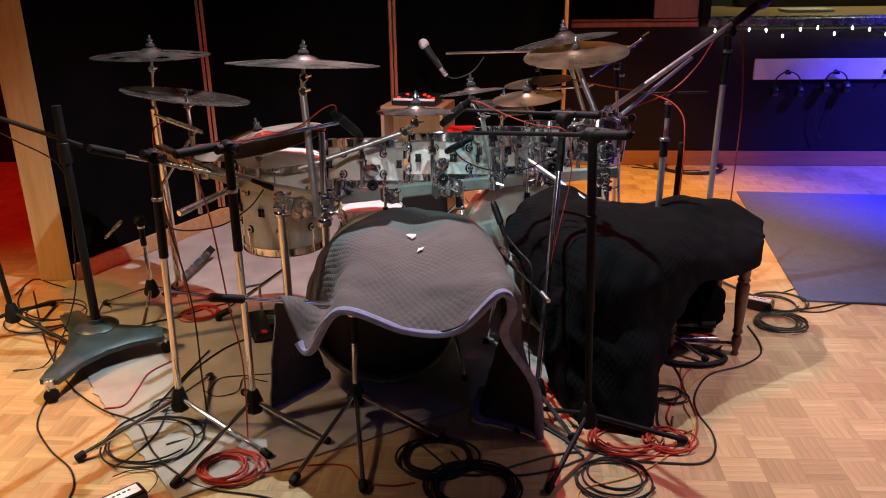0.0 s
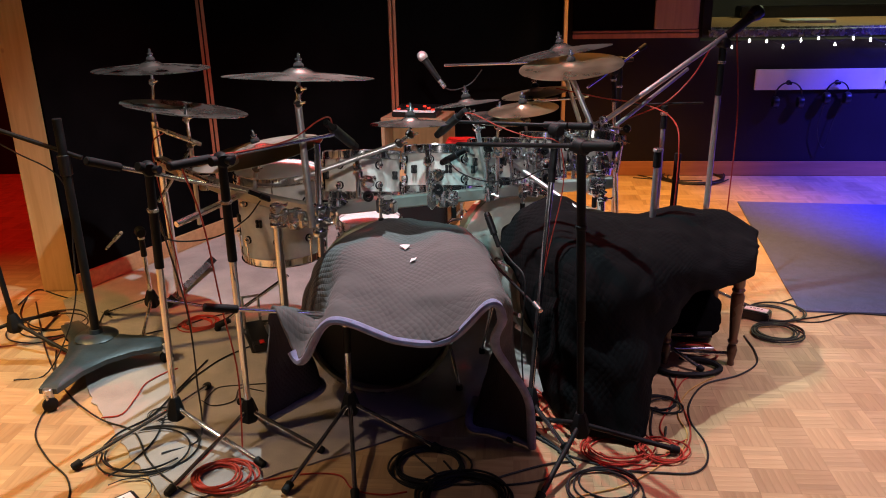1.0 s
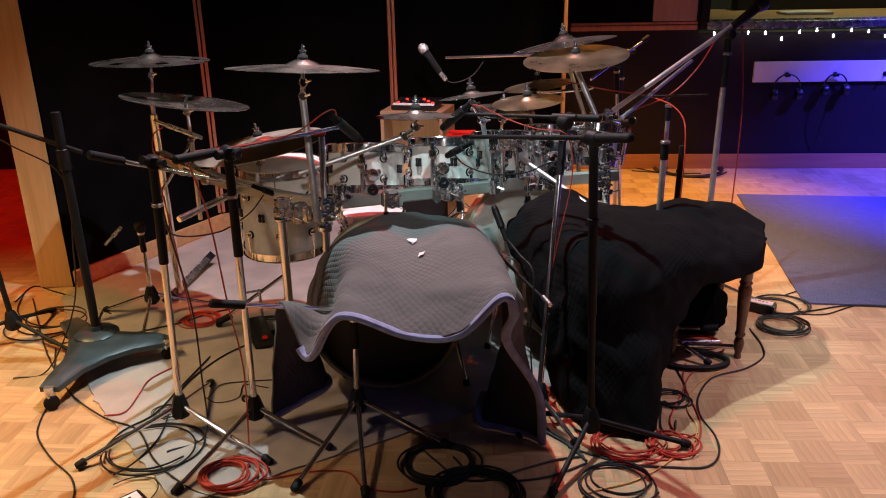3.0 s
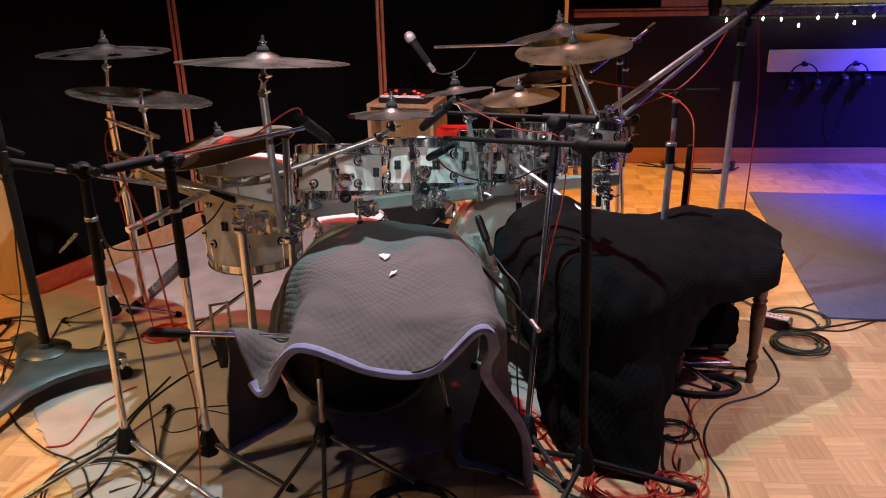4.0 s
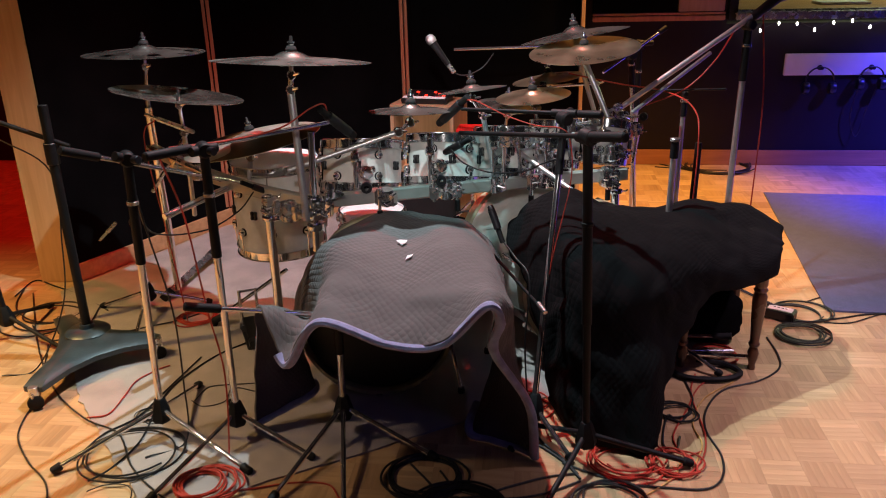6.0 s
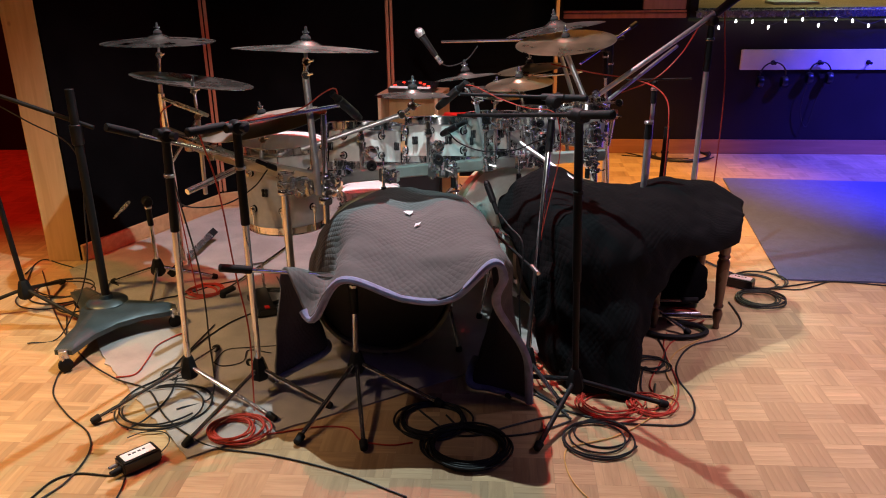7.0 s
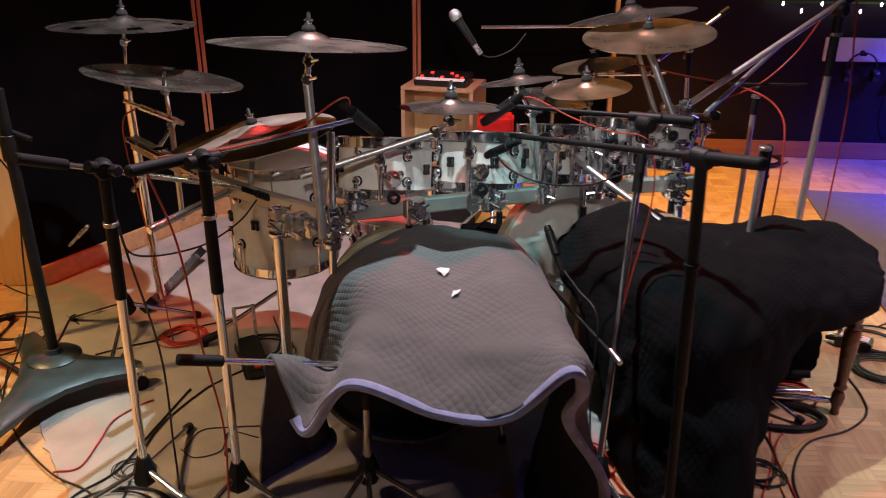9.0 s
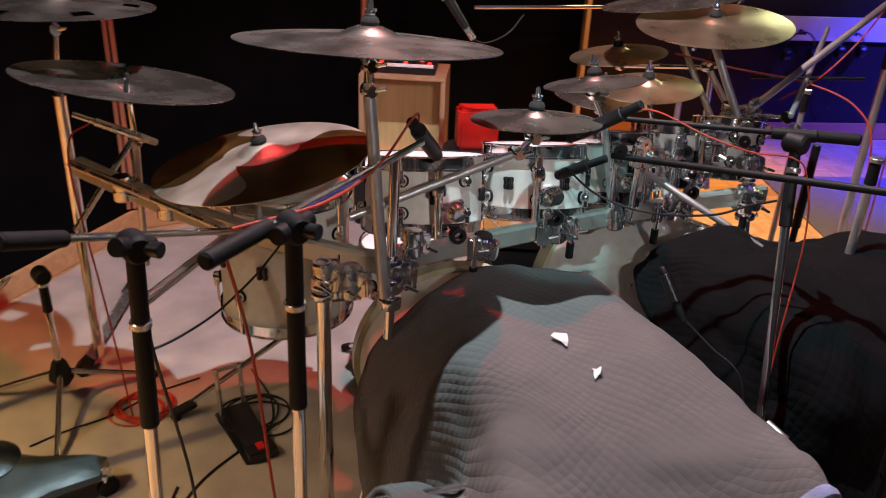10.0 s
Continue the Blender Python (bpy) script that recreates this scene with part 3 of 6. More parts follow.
flat_cloth("rug", RUGPTS, 0.007, RUG, "worn greyish pink rug with a frayed edge under the drums", "rug", 0.006, 24)
flat_cloth("floor_mat", [(1.69, 3.12), (3.9, 3.02), (3.9, 4.80), (1.88, 4.94)], 0.009, MAT, "blue grey carpet mat in blue light on the parquet", "mat", 0.002, 12)


# ---- drums ----
def drum(name, c, r, h, tilt=(0, 0), label="", lugs=8, category="tom", bottom_head=True, shift=0.0, spin=0.2):
    """A drum with chrome hoops, lugs and tension rods; c is the middle of its lower rim."""
    m = pose(*c, tilt[0], tilt[1], 0)
    d = thing(name, c, label, category, "drums of the kit")
    part("shell", lathe([(r - 0.008, 0.004), (r, 0.006), (r, h - 0.006), (r - 0.008, h - 0.004)], m, 48), SHELL, d)
    part("batter_head", lathe([(0, h + 0.003), (r * 0.92, h + 0.003), (r + 0.002, h - 0.004), (r + 0.003, h - 0.012)], m, 48), HEAD, d, "coated white head")
    if bottom_head:
        part("bottom_head", lathe([(0, -0.002), (r * 0.95, -0.002), (r + 0.002, 0.006), (r + 0.003, 0.014)], m, 48), HEAD, d)
    for z0, up in ((h - 0.014, 1), (0.014, -1)):
        part("hoop", lathe([(r + 0.003, z0 - 0.012 * up), (r + 0.010, z0 - 0.012 * up), (r + 0.010, z0 - 0.008 * up), (r + 0.005, z0 - 0.007 * up), (r + 0.005, z0 + 0.019 * up), (r + 0.010, z0 + 0.021 * up), (r + 0.008, z0 + 0.024 * up), (r + 0.002, z0 + 0.022 * up)], m, 48), CHROME, d, "chrome hoop")
    for i in range(lugs):
        a = spin + 2 * math.pi * i / lugs
        q = m @ Matrix.Rotation(a, 4, "Z") @ Matrix.Translation((r, 0, 0))
        for z0, up in ((h * 0.72, 1), (h * 0.28, -1)):
            lug = lathe([(0, 0.004), (0.013, 0.004), (0.0145, 0.008), (0.012, 0.016), (0.007, 0.022), (0, 0.023)], q @ pose(0, 0, z0, 0, 90, 0), 14)
            rod(q @ Vector((0.013, 0, z0 - 0.014 * up)), q @ Vector((0.013, 0, z0 + 0.026 * up)), 0.0075, None, 10, lug)
            lg = part("lug", lug, CHROME, d)
            part("gasket", lathe([(0, 0), (0.0165, 0), (0.0165, 0.0045), (0.013, 0.006), (0, 0.006)], q @ pose(0, 0, z0, 0, 90, 0), 16), RUBBER, lg, "black rubber gasket")
            part("tension_rod", rod(q @ Vector((0.012, 0, z0 + 0.01 * up)), q @ Vector((0.010, 0, (h + 0.006) if up > 0 else -0.006)), 0.0032, None, 8), CHROME, lg, "chrome rod")
    for i in range(lugs):
        # twin black suspension bosses between the lugs
        q = m @ Matrix.Rotation(spin + 2 * math.pi * (i + 0.5) / lugs, 4, "Z") @ Matrix.Translation((r, 0, 0))
        bb = bmesh.new()
        for oy in (-0.0075, 0.0075):
            lathe([(0, -0.017), (0.006, -0.016), (0.0075, -0.010), (0.0055, 0.0), (0.0075, 0.010), (0.006, 0.016), (0, 0.017)], q @ pose(0.006, oy, h * 0.5, 0, 0, 0), 10, bb)
        part("boss", bb, PLASTIC, d, "black twin boss")
    return d, m


drum("rack_tom", (-0.250, 2.745, 0.645), 0.152, 0.180, (-15, 0), "silver white rack tom with chrome hoops and lugs", 6, spin=0.1)
drum("rack_tom", (0.060, 2.820, 0.652), 0.138, 0.180, (-15, 0), "silver white rack tom with chrome hoops and lugs", 6, spin=0.35)
drum("rack_tom", (0.300, 2.915, 0.660), 0.118, 0.180, (-15, 0), "silver white rack tom with chrome hoops and lugs", 6, spin=0.2)
drum("rack_tom", (0.490, 2.985, 0.680), 0.102, 0.170, (-15, 3), "small silver white rack tom with chrome hoops", 6, spin=0.5)
drum("rack_tom", (0.690, 3.050, 0.680), 0.096, 0.165, (-15, 6), "small silver white rack tom with chrome hoops", 6, spin=0.3)
drum("floor_tom", (-0.617, 2.800, 0.385), 0.172, 0.360, (0, 0), "deep silver white floor tom hung from the rack", 8, spin=0.15)
drum("snare_drum", (-0.275, 3.00, 0.342), 0.135, 0.135, (-1, 0), "snare drum with a white coated head", 10, "snare drum", spin=0.1)


def kick(name, front, yaw, r, depth, label):
    m = pose(front[0], front[1], front[2], 0, 0, yaw) @ pose(0, 0, 0, -90, 0, 0)
    d = thing(name, (front[0], front[1], 0), label, "bass drum", "drums of the kit")
    part("shell", lathe([(r - 0.01, 0.03), (r, 0.032), (r, depth - 0.03), (r - 0.01, depth - 0.028)], m, 64), SHELL, d)
    part("front_head", lathe([(0, 0.022), (r * 0.97, 0.022), (r + 0.003, 0.035)], m, 64), DARKHEAD, d, "black front head")
    part("rear_head", lathe([(0, depth - 0.022), (r * 0.97, depth - 0.022), (r + 0.003, depth - 0.035)], m, 64), HEAD, d, "white batter head")
    for z0 in (0.0, depth - 0.04):
        part("hoop", lathe([(r + 0.002, z0), (r + 0.016, z0 + 0.002), (r + 0.017, z0 + 0.038), (r + 0.002, z0 + 0.04), (r + 0.001, z0)], m, 64), HOOPWOOD, d, "tarnished wooden hoop")
    for i in range(10):
        q = m @ Matrix.Rotation(2 * math.pi * (i + 0.5) / 10, 4, "Z") @ Matrix.Translation((r, 0, 0))
        lug = box((0.010, 0, depth * 0.3), (0.02, 0.022, 0.06), q, None, 0.005)
        lg = part("lug", lug, CHROME, d)
        part("tension_rod", rod(q @ Vector((0.018, 0, depth * 0.3)), q @ Vector((0.014, 0, 0.01)), 0.0035, None, 8), CHROME, lg)
        part("claw", box((0.016, 0, 0.018), (0.012, 0.026, 0.046), q, None, 0.003), CHROME, d)
    for sx in (-1, 1):
        q = m @ Vector((sx * r * 0.80, -r * 0.58, depth * 0.35))
        q2 = Vector((q.x + sx * 0.10, q.y - 0.12, 0.012))
        sp = part("spur", rod(q, q2, 0.008), CHROME, d)
        part("rubber_foot", lathe([(0, -0.012), (0.011, -0.010), (0.013, 0.0), (0.011, 0.016), (0, 0.018)], Matrix.Translation(q2), 12), RUBBER, sp)
    return d


kick("bass_drum", (-0.120, 2.26, 0.290), 6, 0.258, 0.44, "silver white bass drum with a black front head")
kick("bass_drum", (0.63, 2.73, 0.302), 35, 0.285, 0.50, "silver white bass drum under a black blanket")


sn = thing("snare_stand", (-0.275, 3.00, 0), "chrome snare stand with three folding legs", "drum stand")
part("post", rod((-0.275, 3.00, 0.10), (-0.275, 3.00, 0.31), 0.013), CHROME, sn)
for k in range(3):
    a = 0.4 + k * 2.094
    c, d = math.cos(a), math.sin(a)
    part("basket_arm", rod((-0.275, 3.00, 0.305), (-0.275 + 0.142 * c, 3.00 + 0.142 * d, 0.332), 0.006), CHROME, sn)
    lg = part("leg", rod((-0.275, 3.00, 0.20), (-0.275 + 0.24 * c, 3.00 + 0.24 * d, 0.020), 0.008), CHROME, sn)
    part("rubber_foot", rod((-0.275 + 0.22 * c, 3.00 + 0.22 * d, 0.035), (-0.275 + 0.25 * c, 3.00 + 0.25 * d, 0.017), 0.012), RUBBER, lg)


# ---- cymbals ----
def cymbal(name, c, d, mat, tilt=(0, 0), label="", bow=0.016, bell=0.018, holes=0, top=True, china=False, flip=False, two_tone=None):
    """A cymbal whose edge circle is centred on c."""
    r = d / 2
    m = pose(*c, tilt[0], tilt[1], 0) @ (Matrix.Diagonal((1, 1, -1, 1)) if flip else Matrix())
    cy = thing(name, c, label, "cymbal", "cymbals of the kit")
    part("sleeve", rod(m @ Vector((0, 0, -0.02)), m @ Vector((0, 0, bow + bell + 0.006)), 0.0058, None, 10), FELT, cy)
    br = max(0.035, r * 0.21)
    prof = [(0.006, bow + bell), (br * 0.45, bow + bell * 0.92), (br * 0.8, bow + bell * 0.5), (br, bow + bell * 0.12), (br * 1.12, bow * 0.98)]
    for k in np.linspace(0.35, 1.0, 9):
        hgt = bow * (1 - k ** 2.1)
        if china and k > 0.82:
            hgt += (k - 0.82) * 0.12
        prof.append((r * k, hgt))
    low = [(rr, z0 - 0.0016) for rr, z0 in reversed(prof)]
    seg = 72
    bm = bmesh.new()
    rings = []
    for rr, z0 in prof + low:
        rings.append([bm.verts.new(m @ Vector((rr * math.cos(2 * math.pi * i / seg), rr * math.sin(2 * math.pi * i / seg), z0))) for i in range(seg)])
    n = len(prof)
    for q in range(len(rings)):
        a, b = rings[q], rings[(q + 1) % len(rings)]
        ring = q if q < n - 1 else (2 * n - 2 - q if n <= q < 2 * n - 1 else -1)
        for i in range(seg):
            if holes and ring in (9, 10) and (i % (seg // holes)) in (0, 1, 2):
                continue
            bm.faces.new((a[i], b[i], b[(i + 1) % seg], a[(i + 1) % seg]))
    bmesh.ops.recalc_face_normals(bm, faces=bm.faces[:])
    plate_ob = part("plate", bm, mat, cy)
    if two_tone:
        # unlathed brown wedge sectors, laid just over the plate
        for a0, a1 in two_tone:
            wb = bmesh.new()
            cols = []
            for a in np.linspace(a0, a1, 26):
                cols.append([wb.verts.new(m @ Vector((rr * math.cos(a + 0.5 * math.sin(k * 2.6)), rr * math.sin(a + 0.5 * math.sin(k * 2.6)), z0 + 0.0012))) for k, (rr, z0) in zip(np.linspace(0, 1, n - 5), prof[5:])])
            for p, q in zip(cols, cols[1:]):
                for k in range(len(p) - 1):
                    wb.faces.new((p[k], q[k], q[k + 1], p[k + 1]))
            bmesh.ops.recalc_face_normals(wb, faces=wb.faces[:])
            part("raw_band", wb, BRONZE_BROWN, cy, "raw unlathed brown bronze band")
    if top:
        z0 = (bow + bell) * (-1 if flip else 1)
        mm = pose(*c, tilt[0], tilt[1], 0) @ Matrix.Translation((0, 0, bow + bell if not flip else 0.004))
        part("felt", lathe([(0, 0), (0.017, 0.0), (0.019, 0.006), (0.016, 0.014), (0.008, 0.02), (0, 0.02)], mm, 18), FELT, cy, "black felt washer")
        wn = lathe([(0, 0.018), (0.009, 0.018), (0.011, 0.023), (0.009, 0.031), (0.006, 0.035), (0.0055, 0.046), (0.003, 0.050), (0, 0.051)], mm, 14)
        for sg in (-1, 1):
            rod(mm @ Vector((sg * 0.005, 0, 0.026)), mm @ Vector((sg * 0.013, 0, 0.031)), 0.0032, 0.0025, 8, wn)
        part("wing_nut", wn, CHROME, cy, "chrome wing nut")
    return cy


cymbal("holed_cymbal", (-1.166, 2.944, 1.150), 0.48, BRONZE_GREY, (-1, 0.5), "grey bronze cymbal with a ring of round holes", holes=6)
cymbal("china_cymbal", (-0.965, 2.766, 1.010), 0.50, BRONZE_GREY, (-5, 8), "upturned grey bronze china cymbal", 0.018, 0.014, top=False, flip=True)
cymbal("crash_cymbal", (-0.396, 2.445, 1.172), 0.535, BRONZE_GREY, (-5, 2), "large grey bronze crash cymbal")
cymbal("two_tone_cymbal", (-0.645, 2.665, 0.852), 0.52, BRONZE_BRIGHT, (2, -9), "two-toned cymbal with raw brown and bright lathed bands", 0.022, 0.02, two_tone=((-2.15, 0.10), (1.50, 3.24)))
cymbal("splash_cymbal", (-0.017, 2.558, 0.985), 0.30, BRONZE_GREY, (-5, 0), "small grey bronze splash cymbal", 0.012, 0.014)
cymbal("crash_cymbal", (0.605, 3.09, 1.128), 0.44, BRONZE_GOLD, (7.5, -5), "golden bronze crash cymbal beside a grey china", 0.010, 0.012)
cymbal("china_cymbal", (0.575, 3.330, 1.160), 0.46, BRONZE_GREY, (-3, -9), "thin grey bronze china cymbal behind a crash", 0.02, 0.022, china=False)
cymbal("crash_cymbal", (0.470, 3.500, 0.955), 0.33, BRONZE_GOLD, (0, -8), "golden bronze cymbal seen almost edge on", 0.014, 0.016)
cymbal("splash_cymbal", (0.405, 3.005, 0.960), 0.30, BRONZE_GOLD, (3, -5), "golden bronze splash cymbal", 0.012, 0.015)
cymbal("splash_cymbal", (0.180, 2.786, 1.020), 0.26, BRONZE_GREY, (-6, -7), "grey bronze splash cymbal", 0.010, 0.012)
cymbal("crash_cymbal", (0.300, 3.10, 0.905), 0.28, BRONZE_GREY, (3, 4), "small bronze cymbal below the splashes", 0.012, 0.014)


# ---- rack ----
rack = thing("drum_rack", (-0.3, 2.5, 0), "curved aluminium drum rack with chrome clamps", "drum rack")
BAR = [(-0.345, 2.475, 0.675), (-0.05, 2.62, 0.668), (0.20, 2.74, 0.662), (0.50, 2.86, 0.66), (0.78, 2.93, 0.665)]


def bar(pts, w=0.032, h=0.050, step=6):
    line = smooth_line(pts, step)
    bm = bmesh.new()
    rings = []
    for i, q in enumerate(line):
        d = (line[min(i + 1, len(line) - 1)] - line[max(i - 1, 0)]).normalized()
        s = d.cross(Vector((0, 0, 1))).normalized()
        u = s.cross(d)
        e = 0.006
        ring = []
        for sx, su in ((1, 1), (-1, 1), (-1, -1), (1, -1)):
            cx, cu = sx * (w / 2), su * (h / 2)
            a, b = (cx - sx * e, cu), (cx, cu - su * e)
            for px, pu in ((b, a) if sx * su > 0 else (a, b)):
                ring.append(bm.verts.new(q + s * px + u * pu))
        rings.append(ring)
    for a, b in zip(rings, rings[1:]):
        for k in range(8):
            bm.faces.new((a[k], a[(k + 1) % 8], b[(k + 1) % 8], b[k]))
    bm.faces.new(rings[0])
    bm.faces.new(rings[-1][::-1])
    bmesh.ops.recalc_face_normals(bm, faces=bm.faces[:])
    return bm


part("curved_bar", bar(BAR), RACK, rack, "curved grey aluminium bar")
part("curved_bar", bar([(-1.13, 2.83, 0.775), (-0.85, 2.66, 0.725), (-0.60, 2.55, 0.690), (-0.37, 2.46, 0.675)]), RACK, rack, "curved grey aluminium bar")


def clamp(c, parent, s=1.0, mat=None, seed=0):
    """A cast rack clamp: a split collar round the bar, hinge bolt, wing screw and memory lock."""
    rg = random.Random(seed)
    q = pose(*c, rg.uniform(-8, 8), rg.uniform(-8, 8), rg.uniform(-30, 30)) @ Matrix.Diagonal((s, s, s, 1))
    bm = lathe([(0, -0.032), (0.022, -0.032), (0.026, -0.027), (0.026, -0.006), (0.020, -0.003), (0.020, 0.003), (0.026, 0.006), (0.026, 0.027), (0.022, 0.032), (0, 0.032)], q, 18)
    box((0.030, 0, 0), (0.022, 0.030, 0.050), q, bm, 0.004)
    ob = part("clamp", bm, mat or CHROME, parent, "chrome clamp")
    sc = rod(q @ Vector((0.03, -0.02, 0.0)), q @ Vector((0.03, -0.055, 0.0)), 0.004, None, 8)
    rod(q @ Vector((0.016, -0.052, 0.006)), q @ Vector((0.044, -0.052, -0.006)), 0.005, 0.004, 8, sc)
    part("wing_screw", sc, CHROME, ob)
    return ob


for i, (x, y, z0) in enumerate([(-0.335, 2.43, 0.665), (-0.30, 2.47, 0.72), (-0.12, 2.57, 0.665), (0.09, 2.68, 0.665), (0.27, 2.75, 0.665), (0.45, 2.82, 0.665), (0.70, 2.88, 0.665), (0.72, 2.93, 0.75), (-0.495, 2.36, 0.695), (-0.44, 2.40, 0.66), (-1.0, 2.74, 0.75), (-0.88, 2.67, 0.73)]):
    clamp((x, y, z0), rack, 1.0 if i % 3 else 1.15, STEEL if i in (8, 9) else CHROME, i)

def collar_stack(foot, head, parent, seed):
    """Split collars and wing screws crowded along an upright tube."""
    rg = random.Random(seed)
    a, b = Vector(foot), Vector(head)
    m, L = frame_of(a, b)
    z = 0.0
    while z < L - 0.02:
        h, r = rg.uniform(0.014, 0.042), rg.uniform(0.019, 0.030)
        q = m @ Matrix.Translation((0, 0, z)) @ Matrix.Rotation(rg.uniform(-1.2, 1.2) - 1.2, 4, "Z")
        cb = lathe([(0.014, 0), (r - 0.003, 0), (r, 0.004), (r, h - 0.004), (r - 0.003, h), (0.014, h)], q, 20)
        box((r + 0.006, 0, h / 2), (0.020, 0.018, h * 0.8), q, cb, 0.003)
        ob = part("collar", cb, CHROME, parent, "chrome split collar")
        sc = rod(q @ Vector((r + 0.008, -0.006, h / 2)), q @ Vector((r + 0.008, -0.036, h / 2)), 0.0035, None, 8)
        rod(q @ Vector((r - 0.006, -0.034, h / 2)), q @ Vector((r + 0.022, -0.034, h / 2 + 0.004)), 0.0045, 0.0035, 8, sc)
        part("wing_screw", sc, CHROME, ob)
        z += h + rg.uniform(0.003, 0.010)


collar_stack((-0.499, 2.36, 0.64), (-0.497, 2.36, 0.74), rack, 3)
collar_stack((-0.352, 2.405, 0.59), (-0.347, 2.412, 0.70), rack, 5)
collar_stack((0.738, 2.93, 0.58), (0.735, 2.98, 0.80), rack, 8)

# rack legs, uprights and cross tubes
for a, b, r, mt in [((-1.245, 3.08, 0.05), (-1.19, 2.95, 0.93), 0.0165, CHROME), ((-0.500, 2.36, 0.03), (-0.497, 2.36, 0.72), 0.0165, CHROME),
                    ((0.745, 2.80, 0.03), (0.735, 2.98, 0.80), 0.0165, CHROME),
                    ((-0.353, 2.404, 0.51), (-0.342, 2.42, 0.94), 0.012, CHROME), ((-0.86, 2.31, 0.663), (-0.70, 2.62, 0.70), 0.0125, CHROME),
                    ((-1.13, 2.78, 0.80), (-0.72, 2.50, 0.745), 0.010, STEEL), ((-1.16, 2.82, 0.60), (-0.98, 2.86, 0.86), 0.008, STEEL)]:
    part("tube", rod(a, b, r, None, 18), mt, rack, "chrome tube")
part("foot", rod((-1.29, 3.06, 0.028), (-1.265, 3.52, 0.055), 0.022, None, 4), STEEL, rack, "grey square T-foot")
part("rubber_foot", rod((-1.265, 3.50, 0.054), (-1.262, 3.56, 0.057), 0.027, None, 4), RUBBER, rack)
part("rubber_foot", rod((-1.29, 3.02, 0.028), (-1.29, 3.08, 0.029), 0.027, None, 4), RUBBER, rack)


# ---- cymbal arms on the rack ----
def arm(name, pts, label, knuckle=None, r=0.0095):
    """Telescoping cymbal arm through the points, foot first."""
    a = thing(name, pts[0], label, "cymbal arm", "cymbal arms on the rack")
    for i, (p, q) in enumerate(zip(pts, pts[1:])):
        part("tube", rod(p, q, r * (1 - 0.22 * i), None, 14), SATIN if i % 2 == 0 else CHROME, a, "chrome tube")
    for i, k in enumerate(pts[1:-1]):
        q = lathe([(0, -0.02), (0.012, -0.02), (0.016, -0.012), (0.016, 0.012), (0.012, 0.02), (0, 0.02)], pose(*k, 90, 0, 20), 16)
        rod((k[0] + 0.006, k[1] - 0.01, k[2]), (k[0] + 0.034, k[1] - 0.022, k[2] + 0.008), 0.005, 0.004, 8, q)
        part("tilter", q, CHROME, a, "chrome ratchet tilter")
    return a


arm("cymbal_arm", [(-1.215, 3.00, 0.72), (-1.19, 2.955, 0.98), (-1.172, 2.945, 1.095), (-1.166, 2.944, 1.17)], "chrome arm that carries the holed cymbal")
arm("cymbal_arm", [(-0.99, 2.82, 0.50), (-0.965, 2.775, 0.86), (-0.966, 2.768, 0.97), (-0.965, 2.766, 1.02)], "chrome arm that carries the upturned china")
arm("cymbal_arm", [(-0.365, 2.36, 0.64), (-0.397, 2.41, 1.085), (-0.396, 2.43, 1.13), (-0.396, 2.444, 1.20)], "chrome arm that carries the large crash", r=0.013)
arm("cymbal_arm", [(-0.66, 2.62, 0.70), (-0.655, 2.65, 0.79), (-0.645, 2.665, 0.89)], "short chrome arm under the two-toned cymbal")
arm("cymbal_arm", [(-0.44, 2.43, 0.80), (-0.06, 2.535, 0.915), (-0.020, 2.556, 0.945), (-0.017, 2.558, 1.01)], "long chrome arm reaching to the splash")
arm("cymbal_arm", [(0.735, 3.02, 0.80), (0.607, 3.08, 1.085), (0.605, 3.088, 1.12), (0.605, 3.09, 1.155)], "chrome arm that carries the golden crash", r=0.012)
arm("cymbal_arm", [(0.70, 3.04, 0.74), (0.60, 3.31, 1.05), (0.577, 3.328, 1.12), (0.575, 3.33, 1.205)], "chrome arm that carries the thin china")
arm("cymbal_arm", [(0.735, 3.02, 0.80), (0.66, 3.20, 0.98), (0.475, 3.49, 0.92), (0.470, 3.50, 0.98)], "chrome arm that carries the golden cymbal")
arm("cymbal_arm", [(0.45, 2.84, 0.66), (0.43, 2.96, 0.84), (0.408, 3.00, 0.93), (0.405, 3.005, 0.985)], "chrome arm that carries the golden splash")
arm("cymbal_arm", [(0.27, 2.77, 0.66), (0.22, 2.80, 0.92), (0.18, 2.787, 0.99), (0.18, 2.786, 1.04)], "chrome arm that carries the grey splash")
arm("cymbal_arm", [(0.09, 2.70, 0.66), (0.29, 2.95, 0.80), (0.30, 3.09, 0.87), (0.30, 3.10, 0.93)], "chrome arm that carries the low cymbal")
arm("cymbal_arm", [(0.62, 2.60, 0.64), (0.34, 2.85, 0.78), (0.33, 2.86, 0.82)], "slanting chrome tom arm")
